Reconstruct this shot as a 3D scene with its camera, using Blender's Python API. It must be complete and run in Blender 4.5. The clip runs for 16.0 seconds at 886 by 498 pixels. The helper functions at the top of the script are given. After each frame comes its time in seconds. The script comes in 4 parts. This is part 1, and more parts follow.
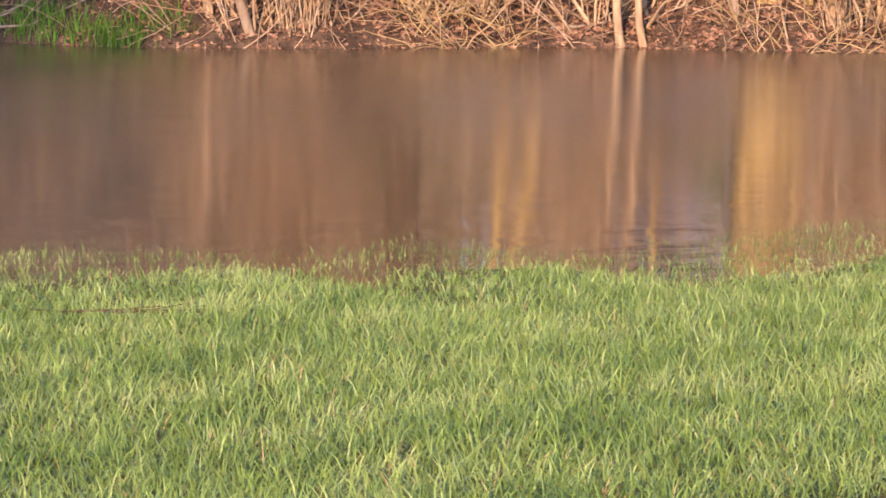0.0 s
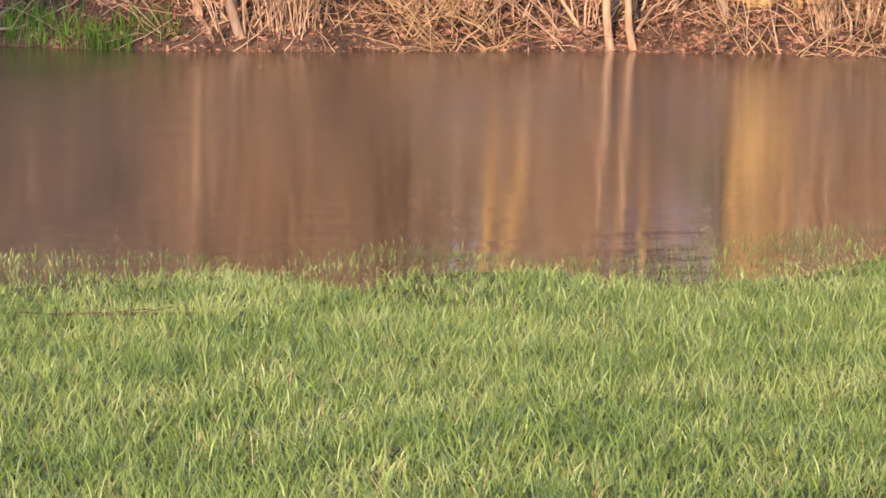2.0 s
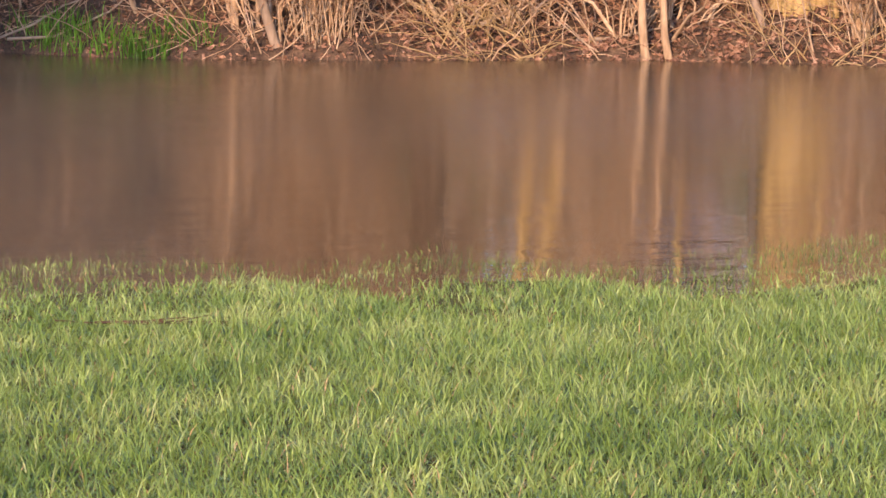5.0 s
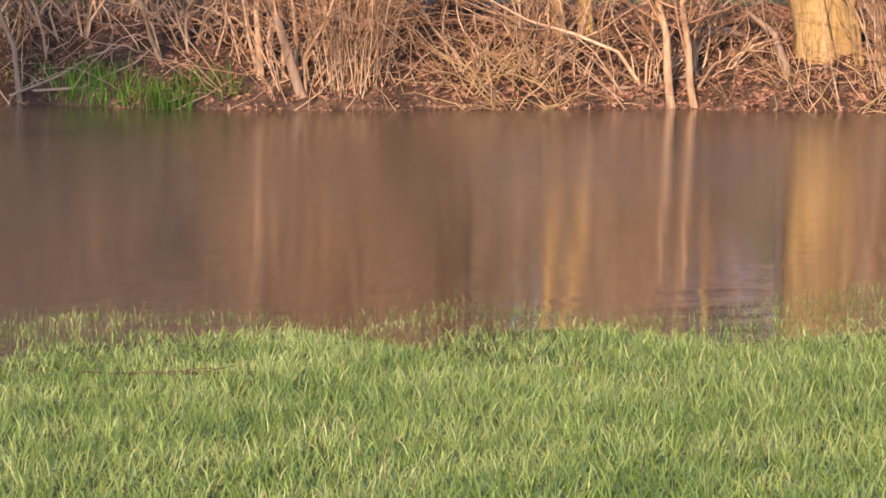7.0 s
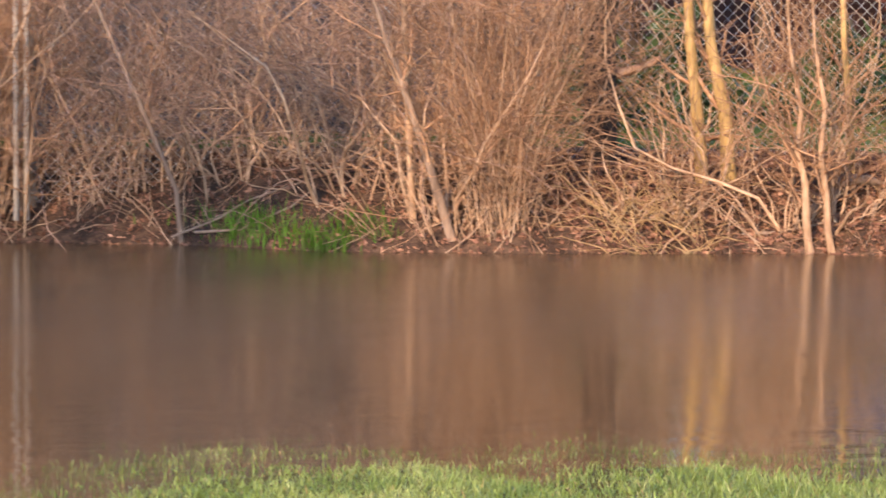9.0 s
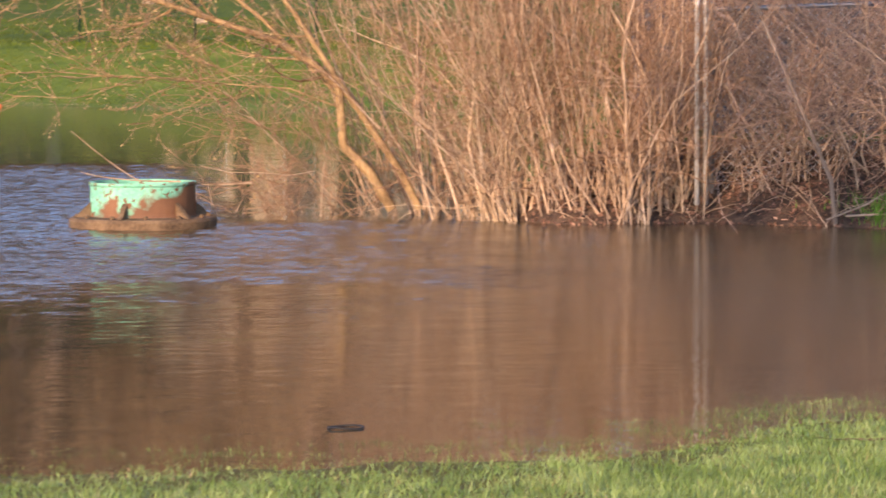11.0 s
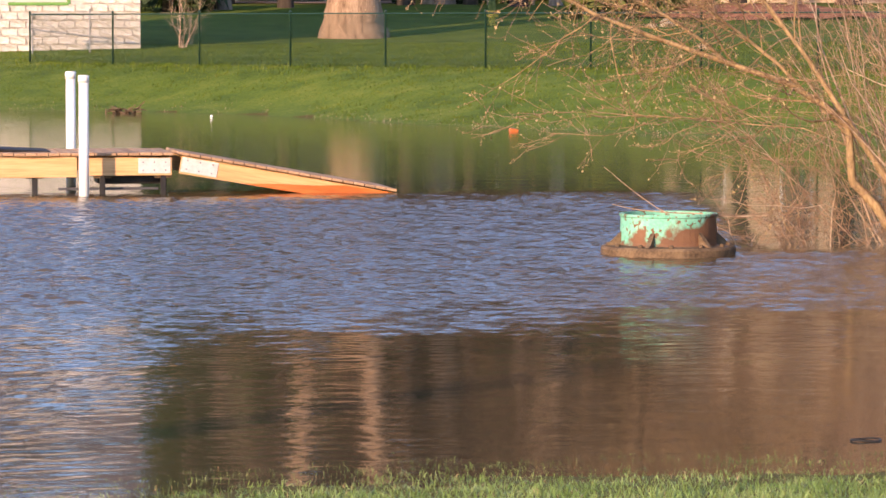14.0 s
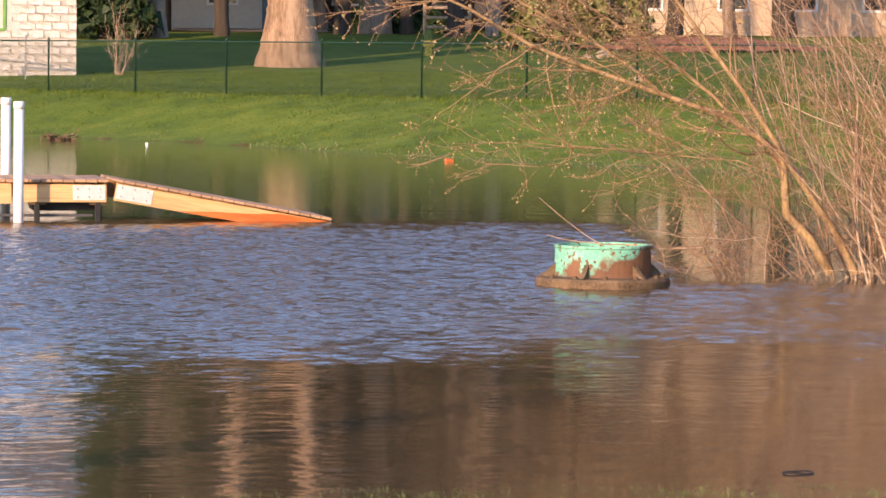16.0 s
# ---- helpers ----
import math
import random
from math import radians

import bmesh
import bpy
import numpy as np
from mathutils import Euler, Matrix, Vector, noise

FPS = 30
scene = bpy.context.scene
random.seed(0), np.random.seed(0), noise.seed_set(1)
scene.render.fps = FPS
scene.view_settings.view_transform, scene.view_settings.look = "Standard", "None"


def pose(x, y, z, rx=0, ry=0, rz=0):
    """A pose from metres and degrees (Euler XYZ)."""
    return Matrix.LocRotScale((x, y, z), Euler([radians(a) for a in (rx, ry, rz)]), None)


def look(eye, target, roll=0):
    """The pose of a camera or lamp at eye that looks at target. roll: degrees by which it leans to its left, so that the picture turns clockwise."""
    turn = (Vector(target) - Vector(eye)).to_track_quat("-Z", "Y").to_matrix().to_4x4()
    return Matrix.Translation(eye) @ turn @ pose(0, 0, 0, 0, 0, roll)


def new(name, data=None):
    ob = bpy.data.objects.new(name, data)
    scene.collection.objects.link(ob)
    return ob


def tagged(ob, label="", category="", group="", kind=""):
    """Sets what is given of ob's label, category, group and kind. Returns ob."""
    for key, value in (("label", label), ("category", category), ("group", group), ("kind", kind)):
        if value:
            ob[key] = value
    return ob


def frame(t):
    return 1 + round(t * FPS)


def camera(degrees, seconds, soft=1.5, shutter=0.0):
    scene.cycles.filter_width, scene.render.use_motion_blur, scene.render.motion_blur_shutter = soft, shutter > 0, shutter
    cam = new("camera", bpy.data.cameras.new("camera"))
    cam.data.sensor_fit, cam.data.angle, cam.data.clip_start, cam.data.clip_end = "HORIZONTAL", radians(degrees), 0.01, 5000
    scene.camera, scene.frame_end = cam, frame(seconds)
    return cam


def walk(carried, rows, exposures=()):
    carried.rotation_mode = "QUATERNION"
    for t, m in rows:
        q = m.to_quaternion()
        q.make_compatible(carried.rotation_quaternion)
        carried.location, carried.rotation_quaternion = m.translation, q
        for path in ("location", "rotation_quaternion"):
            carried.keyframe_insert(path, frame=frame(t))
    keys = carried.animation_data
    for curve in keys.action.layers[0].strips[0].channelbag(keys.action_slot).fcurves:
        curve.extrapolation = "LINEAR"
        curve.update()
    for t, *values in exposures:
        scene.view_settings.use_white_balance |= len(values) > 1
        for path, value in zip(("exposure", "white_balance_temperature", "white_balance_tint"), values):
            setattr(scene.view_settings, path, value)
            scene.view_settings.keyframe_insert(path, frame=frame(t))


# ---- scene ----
# ---- camera ----
cam = camera(11.937, 16.0, soft=1.6, shutter=0.25)


def shot(t, x, y, z, pitch, heading, roll):
    """Seconds, eye, and degrees up, clockwise from +y, and of roll."""
    return t, pose(x, y, z, 90 + pitch, 0, -heading) @ pose(0, 0, 0, 0, 0, roll)


PATH = [
    shot(0, 1.45, 10.32, 1.44, -5.567, 18.887, 0.041),
    shot(0.5, 1.45, 10.32, 1.44, -5.434, 18.45, 0.048),
    shot(1, 1.45, 10.32, 1.44, -5.336, 18.605, 0.004),
    shot(1.5, 1.45, 10.32, 1.44, -5.373, 18.739, 0.089),
    shot(2, 1.45, 10.32, 1.44, -5.525, 19.027, 0.099),
    shot(2.5, 1.45, 10.32, 1.44, -5.544, 19.09, 0.091),
    shot(3, 1.45, 10.32, 1.44, -5.479, 18.924, 0.069),
    shot(3.2, 1.45, 10.32, 1.44, -5.411, 18.678, 0.021),
    shot(5.3, 1.45, 10.32, 1.44, -5.413, 18.518, 0.139),
    shot(5.5, 1.45, 10.32, 1.44, -5.451, 18.449, 0.103),
    shot(6, 1.45, 10.32, 1.44, -5.39, 19.809, 0.162),
    shot(6.5, 1.45, 10.32, 1.44, -5.096, 18.286, -0.11),
    shot(7, 1.45, 10.32, 1.44, -4.737, 18.191, -0.152),
    shot(7.5, 1.45, 10.32, 1.44, -4.051, 18.144, -0.202),
    shot(8, 1.45, 10.32, 1.44, -3.465, 18.183, -0.21),
    shot(8.2, 1.45, 10.32, 1.44, -3.262, 18.125, -0.163),
    shot(10.3, 0.77, 5.47, 1.94, -3.069, 9.188, -0.048),
    shot(10.5, 0.69, 4.89, 2, -3.239, 8.322, -0.119),
    shot(11, 0.49, 3.48, 2.14, -3.621, 6.351, -0.175),
    shot(11.5, 0.27, 1.93, 2.3, -3.778, 4.517, -0.094),
    shot(12, 0.09, 0.62, 2.44, -3.71, 2.504, -0.259),
    shot(12.5, 0.01, 0.08, 2.49, -3.459, 1.064, -0.316),
    shot(13, 0, 0, 2.5, -3.392, 0.17, -0.213),
    shot(13.5, 0, 0, 2.5, -3.44, -0.066, -0.176),
    shot(14, 0, 0, 2.5, -3.455, -0.259, 0.035),
    shot(14.5, 0, 0, 2.5, -3.365, 0, 0.149),
    shot(15, 0, 0, 2.5, -3.281, 0.132, 0.339),
    shot(15.5, 0, 0, 2.5, -3.161, 0.454, 0.446),
    shot(16, 0, 0, 2.5, -3.049, 0.626, 0.564),
]
walk(cam, PATH, [(t, e, 6980, 25) for t, e in ((0.0, 0.76), (1.0, 0.77), (2.0, 0.67), (3.2, 0.63), (5.5, 0.54), (7.5, 0.59), (8.2, 0.61), (11.0, 0.64), (12.5, 0.68), (14.5, 0.58), (16.0, 0.58))])

# ---- light ----
SUN_AZ, SUN_EL = radians(212), radians(17)
world = bpy.data.worlds.new("sky")
scene.world = world
world.use_nodes = True
wn = world.node_tree.nodes
sky = wn.new("ShaderNodeTexSky")
sky.sky_type, sky.sun_disc = "NISHITA", False
sky.sun_elevation, sky.sun_rotation = SUN_EL, SUN_AZ
sky.air_density, sky.dust_density, sky.ozone_density = 1.0, 0.3, 4.0
world.node_tree.links.new(sky.outputs[0], wn["Background"].inputs[0])
wn["Background"].inputs[1].default_value = 0.25
sun = new("sun", bpy.data.lights.new("sun", "SUN"))
sun.data.energy, sun.data.angle, sun.data.color = 5.0, radians(0.6), (1.0, 0.73, 0.47)
sun_from = Vector((math.sin(SUN_AZ) * math.cos(SUN_EL), math.cos(SUN_AZ) * math.cos(SUN_EL), math.sin(SUN_EL)))
sun.matrix_world = look(sun_from * 60, (0, 0, 0))


# ---- materials ----
def material(name, colours, scale=4.0, rough=0.8, metal=0.0, bump=0.3, grain=6.0, stretch=(1, 1, 1), vary=0.0, spec=0.3, through_light=0.0, coat=0.0):
    """A surface of two or more colours spread by noise at two scales, with relief; vary: brightness by object or by island."""
    m = bpy.data.materials.new(name)
    m.use_nodes = True
    nt = m.node_tree
    n, link = nt.nodes, nt.links.new
    b = n["Principled BSDF"]
    co, mp = n.new("ShaderNodeTexCoord"), n.new("ShaderNodeMapping")
    mp.inputs["Scale"].default_value = stretch
    link(co.outputs["Object"], mp.inputs[0])
    big, small = n.new("ShaderNodeTexNoise"), n.new("ShaderNodeTexNoise")
    for node, s in ((big, scale), (small, scale * grain)):
        node.inputs["Scale"].default_value, node.inputs["Detail"].default_value = s, 5
        link(mp.outputs[0], node.inputs["Vector"])
    mix = n.new("ShaderNodeMix")
    mix.inputs[0].default_value = 0.45
    link(big.outputs[0], mix.inputs[2])
    link(small.outputs[0], mix.inputs[3])
    ramp = n.new("ShaderNodeValToRGB")
    el = ramp.color_ramp.elements
    while len(el) < len(colours):
        el.new(0.5)
    for k, c in enumerate(colours):
        el[k].position = 0.34 + 0.32 * k / max(1, len(colours) - 1)
        el[k].color = (*c, 1)
    link(mix.outputs[0], ramp.inputs[0])
    last = ramp.outputs[0]
    if vary:
        hs = n.new("ShaderNodeHueSaturation")
        geo, info = n.new("ShaderNodeNewGeometry"), n.new("ShaderNodeObjectInfo")
        add, mr = n.new("ShaderNodeMath"), n.new("ShaderNodeMapRange")
        add.operation = "ADD"
        link(geo.outputs["Random Per Island"], add.inputs[0])
        link(info.outputs["Random"], add.inputs[1])
        mr.inputs[1].default_value, mr.inputs[2].default_value = 0, 2
        mr.inputs[3].default_value, mr.inputs[4].default_value = 1 - vary, 1 + vary
        link(add.outputs[0], mr.inputs[0])
        link(mr.outputs[0], hs.inputs["Value"])
        link(last, hs.inputs["Color"])
        last = hs.outputs[0]
    link(last, b.inputs["Base Color"])
    b.inputs["Roughness"].default_value, b.inputs["Metallic"].default_value = rough, metal
    b.inputs["Specular IOR Level"].default_value = spec
    b.inputs["Coat Weight"].default_value = coat
    if bump:
        bp = n.new("ShaderNodeBump")
        bp.inputs["Strength"].default_value, bp.inputs["Distance"].default_value = bump, 0.02
        link(mix.outputs[0], bp.inputs["Height"])
        link(bp.outputs[0], b.inputs["Normal"])
    if through_light:
        tr, ms = n.new("ShaderNodeBsdfTranslucent"), n.new("ShaderNodeMixShader")
        ms.inputs[0].default_value = through_light
        link(last, tr.inputs[0])
        link(b.outputs[0], ms.inputs[1])
        link(tr.outputs[0], ms.inputs[2])
        link(ms.outputs[0], n["Material Output"].inputs[0])
    return m


def water_material():
    """Muddy water: a dark brown body under a clear skin with faint fine ripples."""
    m = bpy.data.materials.new("pond_water")
    m.use_nodes = True
    nt = m.node_tree
    n, link = nt.nodes, nt.links.new
    b = n["Principled BSDF"]
    b.inputs["Base Color"].default_value = (0.092, 0.064, 0.03, 1)
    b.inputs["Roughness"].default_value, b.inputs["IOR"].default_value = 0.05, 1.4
    co = n.new("ShaderNodeTexCoord")
    waves = []
    for scale, stretch, detail in ((1.0, (1.1, 2.3, 1), 2), (1.0, (3.2, 5.5, 1), 2), (1.0, (13, 24, 1), 2)):
        mp, tx = n.new("ShaderNodeMapping"), n.new("ShaderNodeTexNoise")
        mp.inputs["Scale"].default_value = stretch
        tx.inputs["Scale"].default_value, tx.inputs["Detail"].default_value = scale, detail
        link(co.outputs["Object"], mp.inputs[0])
        link(mp.outputs[0], tx.inputs["Vector"])
        waves.append(tx)
    def calc(op, a, c):
        k = n.new("ShaderNodeMath")
        k.operation = op
        for i, v in enumerate((a, c)):
            if isinstance(v, (int, float)):
                k.inputs[i].default_value = v
            else:
                link(v, k.inputs[i])
        return k.outputs[0]

    height = calc("ADD", calc("MULTIPLY", waves[0].outputs[0], 0.5), calc("MULTIPLY", waves[1].outputs[0], 0.3))
    height = calc("ADD", height, calc("MULTIPLY", waves[2].outputs[0], 0.12))
    bp = n.new("ShaderNodeBump")
    bp.inputs["Distance"].default_value = 0.16
    breeze = n.new("ShaderNodeAttribute")
    breeze.attribute_name = "wind"
    link(calc("ADD", calc("MULTIPLY", breeze.outputs["Fac"], 0.35), CALM), bp.inputs["Strength"])
    haze = n.new("ShaderNodeAttribute")
    haze.attribute_name = "haze"
    link(haze.outputs["Fac"], b.inputs["Roughness"])
    link(height, bp.inputs["Height"])
    link(bp.outputs[0], b.inputs["Normal"])
    return m


CALM = 0.03
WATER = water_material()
SOIL = material("damp_soil", [(0.085, 0.062, 0.022), (0.125, 0.095, 0.035), (0.10, 0.11, 0.026)], 3, 0.95, spec=0.05)
LITTER = material("leaf_litter", [(0.03, 0.02, 0.014), (0.08, 0.05, 0.034), (0.18, 0.115, 0.072)], 7, 0.95, bump=1.0, grain=7)
LAWN = material("far_lawn", [(0.042, 0.085, 0.006), (0.095, 0.148, 0.008), (0.165, 0.195, 0.022)], 1.1, 0.9, bump=1.0, grain=12)
BLADE = material("grass_blades", [(0.070, 0.134, 0.027), (0.158, 0.242, 0.058), (0.305, 0.372, 0.138)], 2.2, 0.42, bump=0, vary=0.8, spec=0.4, through_light=0.16)
FARBLADE = material("far_grass_blades", [(0.055, 0.10, 0.005), (0.11, 0.16, 0.008), (0.18, 0.21, 0.025)], 0.9, 0.5, bump=0, vary=0.4, through_light=0.25)
STRAW = material("dead_straw", [(0.30, 0.20, 0.10), (0.50, 0.37, 0.20)], 2, 0.8, bump=0, vary=0.35, through_light=0.15)
REED = material("dry_stems", [(0.24, 0.16, 0.105), (0.43, 0.305, 0.205), (0.60, 0.46, 0.33)], 3, 0.8, bump=0.3, vary=0.4)
TWIG = material("bare_twigs", [(0.19, 0.106, 0.062), (0.355, 0.212, 0.126), (0.51, 0.335, 0.208)], 3, 0.8, bump=0.2, vary=0.4)
DUSKTWIG = material("grey_brown_twigs", [(0.22, 0.135, 0.095), (0.40, 0.265, 0.19), (0.56, 0.395, 0.29)], 3, 0.8, bump=0.2, vary=0.45)
STRAWSTEM = material("straw_stems", [(0.34, 0.23, 0.14), (0.52, 0.38, 0.245), (0.66, 0.51, 0.36)], 3, 0.75, bump=0.2, vary=0.35)
PALE = material("pale_bark", [(0.15, 0.095, 0.06), (0.36, 0.245, 0.155), (0.54, 0.40, 0.275)], 5, 0.85, bump=0.6, stretch=(1, 1, 0.3))
OCHRE = material("ochre_bark", [(0.20, 0.135, 0.055), (0.40, 0.28, 0.12), (0.52, 0.385, 0.185)], 5, 0.9, bump=1.0, grain=5, stretch=(2.4, 2.4, 0.22))
WILLOW = material("willow_bark", [(0.13, 0.08, 0.038), (0.30, 0.195, 0.095), (0.43, 0.30, 0.15)], 6, 0.9, bump=1.0, stretch=(1, 1, 0.4))
BROADBARK = material("warm_grey_bark", [(0.13, 0.08, 0.05), (0.30, 0.20, 0.13), (0.43, 0.30, 0.20)], 2.2, 0.9, bump=1.0, stretch=(2.4, 2.4, 0.2))
RUSSET = material("russet_leaves", [(0.07, 0.052, 0.026), (0.15, 0.115, 0.055), (0.22, 0.17, 0.085)], 2, 0.8, bump=0, vary=0.5)
TANLEAF = material("dry_tan_leaves", [(0.20, 0.13, 0.075), (0.34, 0.235, 0.145), (0.46, 0.33, 0.21)], 2, 0.8, bump=0, vary=0.4)
OLIVE = material("olive_leaves", [(0.05, 0.065, 0.015), (0.11, 0.125, 0.03), (0.19, 0.18, 0.06)], 2, 0.7, bump=0, vary=0.5)
YELLOW = material("yellow_paint", [(0.55, 0.38, 0.04), (0.70, 0.50, 0.08)], 5, 0.5, bump=0.1)
GREYBARK = material("grey_bark", [(0.13, 0.09, 0.065), (0.27, 0.20, 0.15), (0.36, 0.28, 0.21)], 2.2, 0.9, bump=1.0, stretch=(2, 2, 0.25))
DARKBARK = material("dark_bark", [(0.035, 0.027, 0.02), (0.08, 0.06, 0.045)], 3, 0.9, bump=0.8, stretch=(2, 2, 0.3))
NEEDLE = material("evergreen_leaves", [(0.012, 0.03, 0.01), (0.03, 0.06, 0.018), (0.05, 0.085, 0.03)], 2, 0.7, bump=0, vary=0.5)
IRIS = material("bright_green_leaves", [(0.055, 0.16, 0.014), (0.12, 0.27, 0.03)], 3, 0.5, bump=0, vary=0.35, through_light=0.35)
BUD = material("buds", [(0.32, 0.22, 0.10), (0.48, 0.36, 0.18)], 9, 0.8, bump=0, vary=0.3)
LUMBER = material("new_lumber", [(0.52, 0.28, 0.12), (0.66, 0.39, 0.18), (0.74, 0.48, 0.25)], 1.6, 0.75, bump=0.3, stretch=(0.35, 3, 6), vary=0.12)
WETWOOD = material("wet_orange_lumber", [(0.42, 0.09, 0.02), (0.64, 0.19, 0.05)], 3, 0.4, bump=0.2, stretch=(0.4, 3, 3))
DECK = material("weathered_deck", [(0.26, 0.14, 0.08), (0.42, 0.26, 0.15), (0.55, 0.38, 0.24)], 3, 0.85, bump=0.4, vary=0.35)
GALV = material("galvanised_steel", [(0.55, 0.53, 0.50), (0.72, 0.70, 0.66)], 7, 0.5, metal=0.3, bump=0.1)
DULLSTEEL = material("dull_steel", [(0.22, 0.22, 0.23), (0.40, 0.40, 0.41)], 6, 0.55, metal=0.5, bump=0.2)
WHITEPIPE = material("white_plastic", [(0.74, 0.73, 0.70), (0.82, 0.81, 0.79)], 5, 0.4, bump=0.03)
BLACK = material("black_rubber", [(0.012, 0.012, 0.013), (0.03, 0.028, 0.026)], 8, 0.6, bump=0.2)
GREENSTEEL = material("green_coated_steel", [(0.010, 0.034, 0.024), (0.018, 0.056, 0.04)], 6, 0.45, bump=0.1)
BLOCK = material("split_face_block", [(0.44, 0.40, 0.35), (0.55, 0.51, 0.45), (0.64, 0.60, 0.54)], 9, 0.9, bump=1.0, vary=0.16)
MORTAR = material("mortar", [(0.44, 0.40, 0.36), (0.54, 0.50, 0.45)], 8, 0.95)
TANSIDING = material("beige_siding", [(0.46, 0.35, 0.24), (0.58, 0.45, 0.32)], 1, 0.7, bump=0.1)
LILACWALL = material("unseen_storey_grey", [(0.07, 0.067, 0.08), (0.11, 0.105, 0.125)], 1.5, 0.7, bump=0.2)
SIDING = material("pale_siding", [(0.50, 0.48, 0.45), (0.62, 0.60, 0.57)], 1, 0.7, bump=0.1)
GREYWALL = material("slate_grey_wall", [(0.05, 0.05, 0.056), (0.09, 0.088, 0.094)], 1.5, 0.8, bump=0.3)
BRICKWALL = material("red_brown_wall", [(0.07, 0.026, 0.022), (0.12, 0.05, 0.04)], 4, 0.9, bump=0.4)
BLUE = material("blue_paint", [(0.06, 0.12, 0.19), (0.10, 0.18, 0.26)], 2, 0.5, bump=0.05)
ROOF = material("roof_shingles", [(0.06, 0.055, 0.055), (0.12, 0.105, 0.10)], 3, 0.9, bump=0.5)
GREYROOF = material("pale_grey_shingles", [(0.20, 0.19, 0.22), (0.30, 0.285, 0.32)], 3, 0.9, bump=0.5)
GRAVEL = material("pale_gravel", [(0.26, 0.20, 0.17), (0.38, 0.30, 0.26)], 3, 0.95, bump=0.8)
GLASS = material("dark_window_glass", [(0.015, 0.018, 0.022), (0.03, 0.034, 0.04)], 1, 0.08, bump=0, spec=0.6)
LEAFGREEN = material("green_trim", [(0.10, 0.24, 0.05), (0.15, 0.32, 0.08)], 4, 0.5, bump=0.05)
MULCH = material("red_mulch", [(0.14, 0.055, 0.03), (0.28, 0.12, 0.07), (0.38, 0.19, 0.11)], 4, 0.95, bump=1.0)
STONE = material("tan_boulder", [(0.30, 0.23, 0.15), (0.50, 0.40, 0.28)], 4, 0.9, bump=0.8)


def verdigris():
    """Old turquoise paint flaking off rusty iron, most of it gone towards the foot."""
    m = material("flaking_turquoise_paint", [(0.10, 0.36, 0.23), (0.17, 0.50, 0.34), (0.27, 0.58, 0.42)], 5, 0.65, bump=0.5)
    n, link = m.node_tree.nodes, m.node_tree.links.new
    b = n["Principled BSDF"]
    paint = b.inputs["Base Color"].links[0].from_socket
    co, sep, tx = n.new("ShaderNodeTexCoord"), n.new("ShaderNodeSeparateXYZ"), n.new("ShaderNodeTexNoise")
    spots = n.new("ShaderNodeTexNoise")
    tx.inputs["Scale"].default_value, tx.inputs["Detail"].default_value = 4.5, 6
    spots.inputs["Scale"].default_value, spots.inputs["Detail"].default_value = 22, 3
    link(co.outputs["Object"], sep.inputs[0])
    link(co.outputs["Object"], tx.inputs["Vector"])
    link(co.outputs["Object"], spots.inputs["Vector"])

    def calc(op, a, c, clamp=False):
        k = n.new("ShaderNodeMath")
        k.operation, k.use_clamp = op, clamp
        for i, v in enumerate((a, c)):
            if isinstance(v, (int, float)):
                k.inputs[i].default_value = v
            else:
                link(v, k.inputs[i])
        return k.outputs[0]

    side = calc("MULTIPLY", sep.outputs[0], 0.28)
    edge = calc("ADD", calc("ADD", calc("MULTIPLY", tx.outputs[0], 0.55), calc("MULTIPLY", sep.outputs[2], -1.0)), side)
    bare = calc("MULTIPLY", calc("SUBTRACT", edge, 0.0), 14.0, True)
    fleck = calc("MULTIPLY", calc("SUBTRACT", spots.outputs[0], 0.57), 30.0, True)
    mask = calc("MAXIMUM", bare, fleck)
    rust = n.new("ShaderNodeValToRGB")
    rust.color_ramp.elements[0].color, rust.color_ramp.elements[1].color = (0.07, 0.03, 0.015, 1), (0.26, 0.13, 0.065, 1)
    link(tx.outputs[0], rust.inputs[0])
    mix = n.new("ShaderNodeMix")
    mix.data_type = "RGBA"
    link(mask, mix.inputs[0])
    link(paint, mix.inputs[6])
    link(rust.outputs[0], mix.inputs[7])
    link(mix.outputs[2], b.inputs["Base Color"])
    return m


TURQUOISE = verdigris()
RUST = material("rusty_iron", [(0.055, 0.035, 0.02), (0.14, 0.09, 0.05), (0.22, 0.145, 0.08)], 6, 0.85, bump=0.7)


# ---- mesh helpers ----
def thing(name, x=0.0, y=0.0, z=0.0, label="", category="", group="", kind="", turn=0.0):
    ob = new(name)
    ob.matrix_basis = pose(x, y, z, 0, 0, turn)
    return tagged(ob, label, category, group, kind)


def mesh_of(name, verts, faces, mat, smooth=False):
    me = bpy.data.meshes.new(name)
    me.from_pydata(verts, [], faces)
    me.materials.append(mat)
    if smooth:
        me.polygons.foreach_set("use_smooth", [True] * len(me.polygons))
    me.update()
    return me


def put(name, me, parent=None, label="", m=None):
    ob = new(name, me)
    if parent is not None:
        ob.parent = parent
    if m is not None:
        ob.matrix_basis = m
    return tagged(ob, label)


def part(name, bm, mat, parent, label="", m=None, smooth=False):
    me = bpy.data.meshes.new(name)
    bm.to_mesh(me)
    bm.free()
    me.materials.append(mat)
    if smooth:
        me.polygons.foreach_set("use_smooth", [True] * len(me.polygons))
    return put(name, me, parent, label, m)


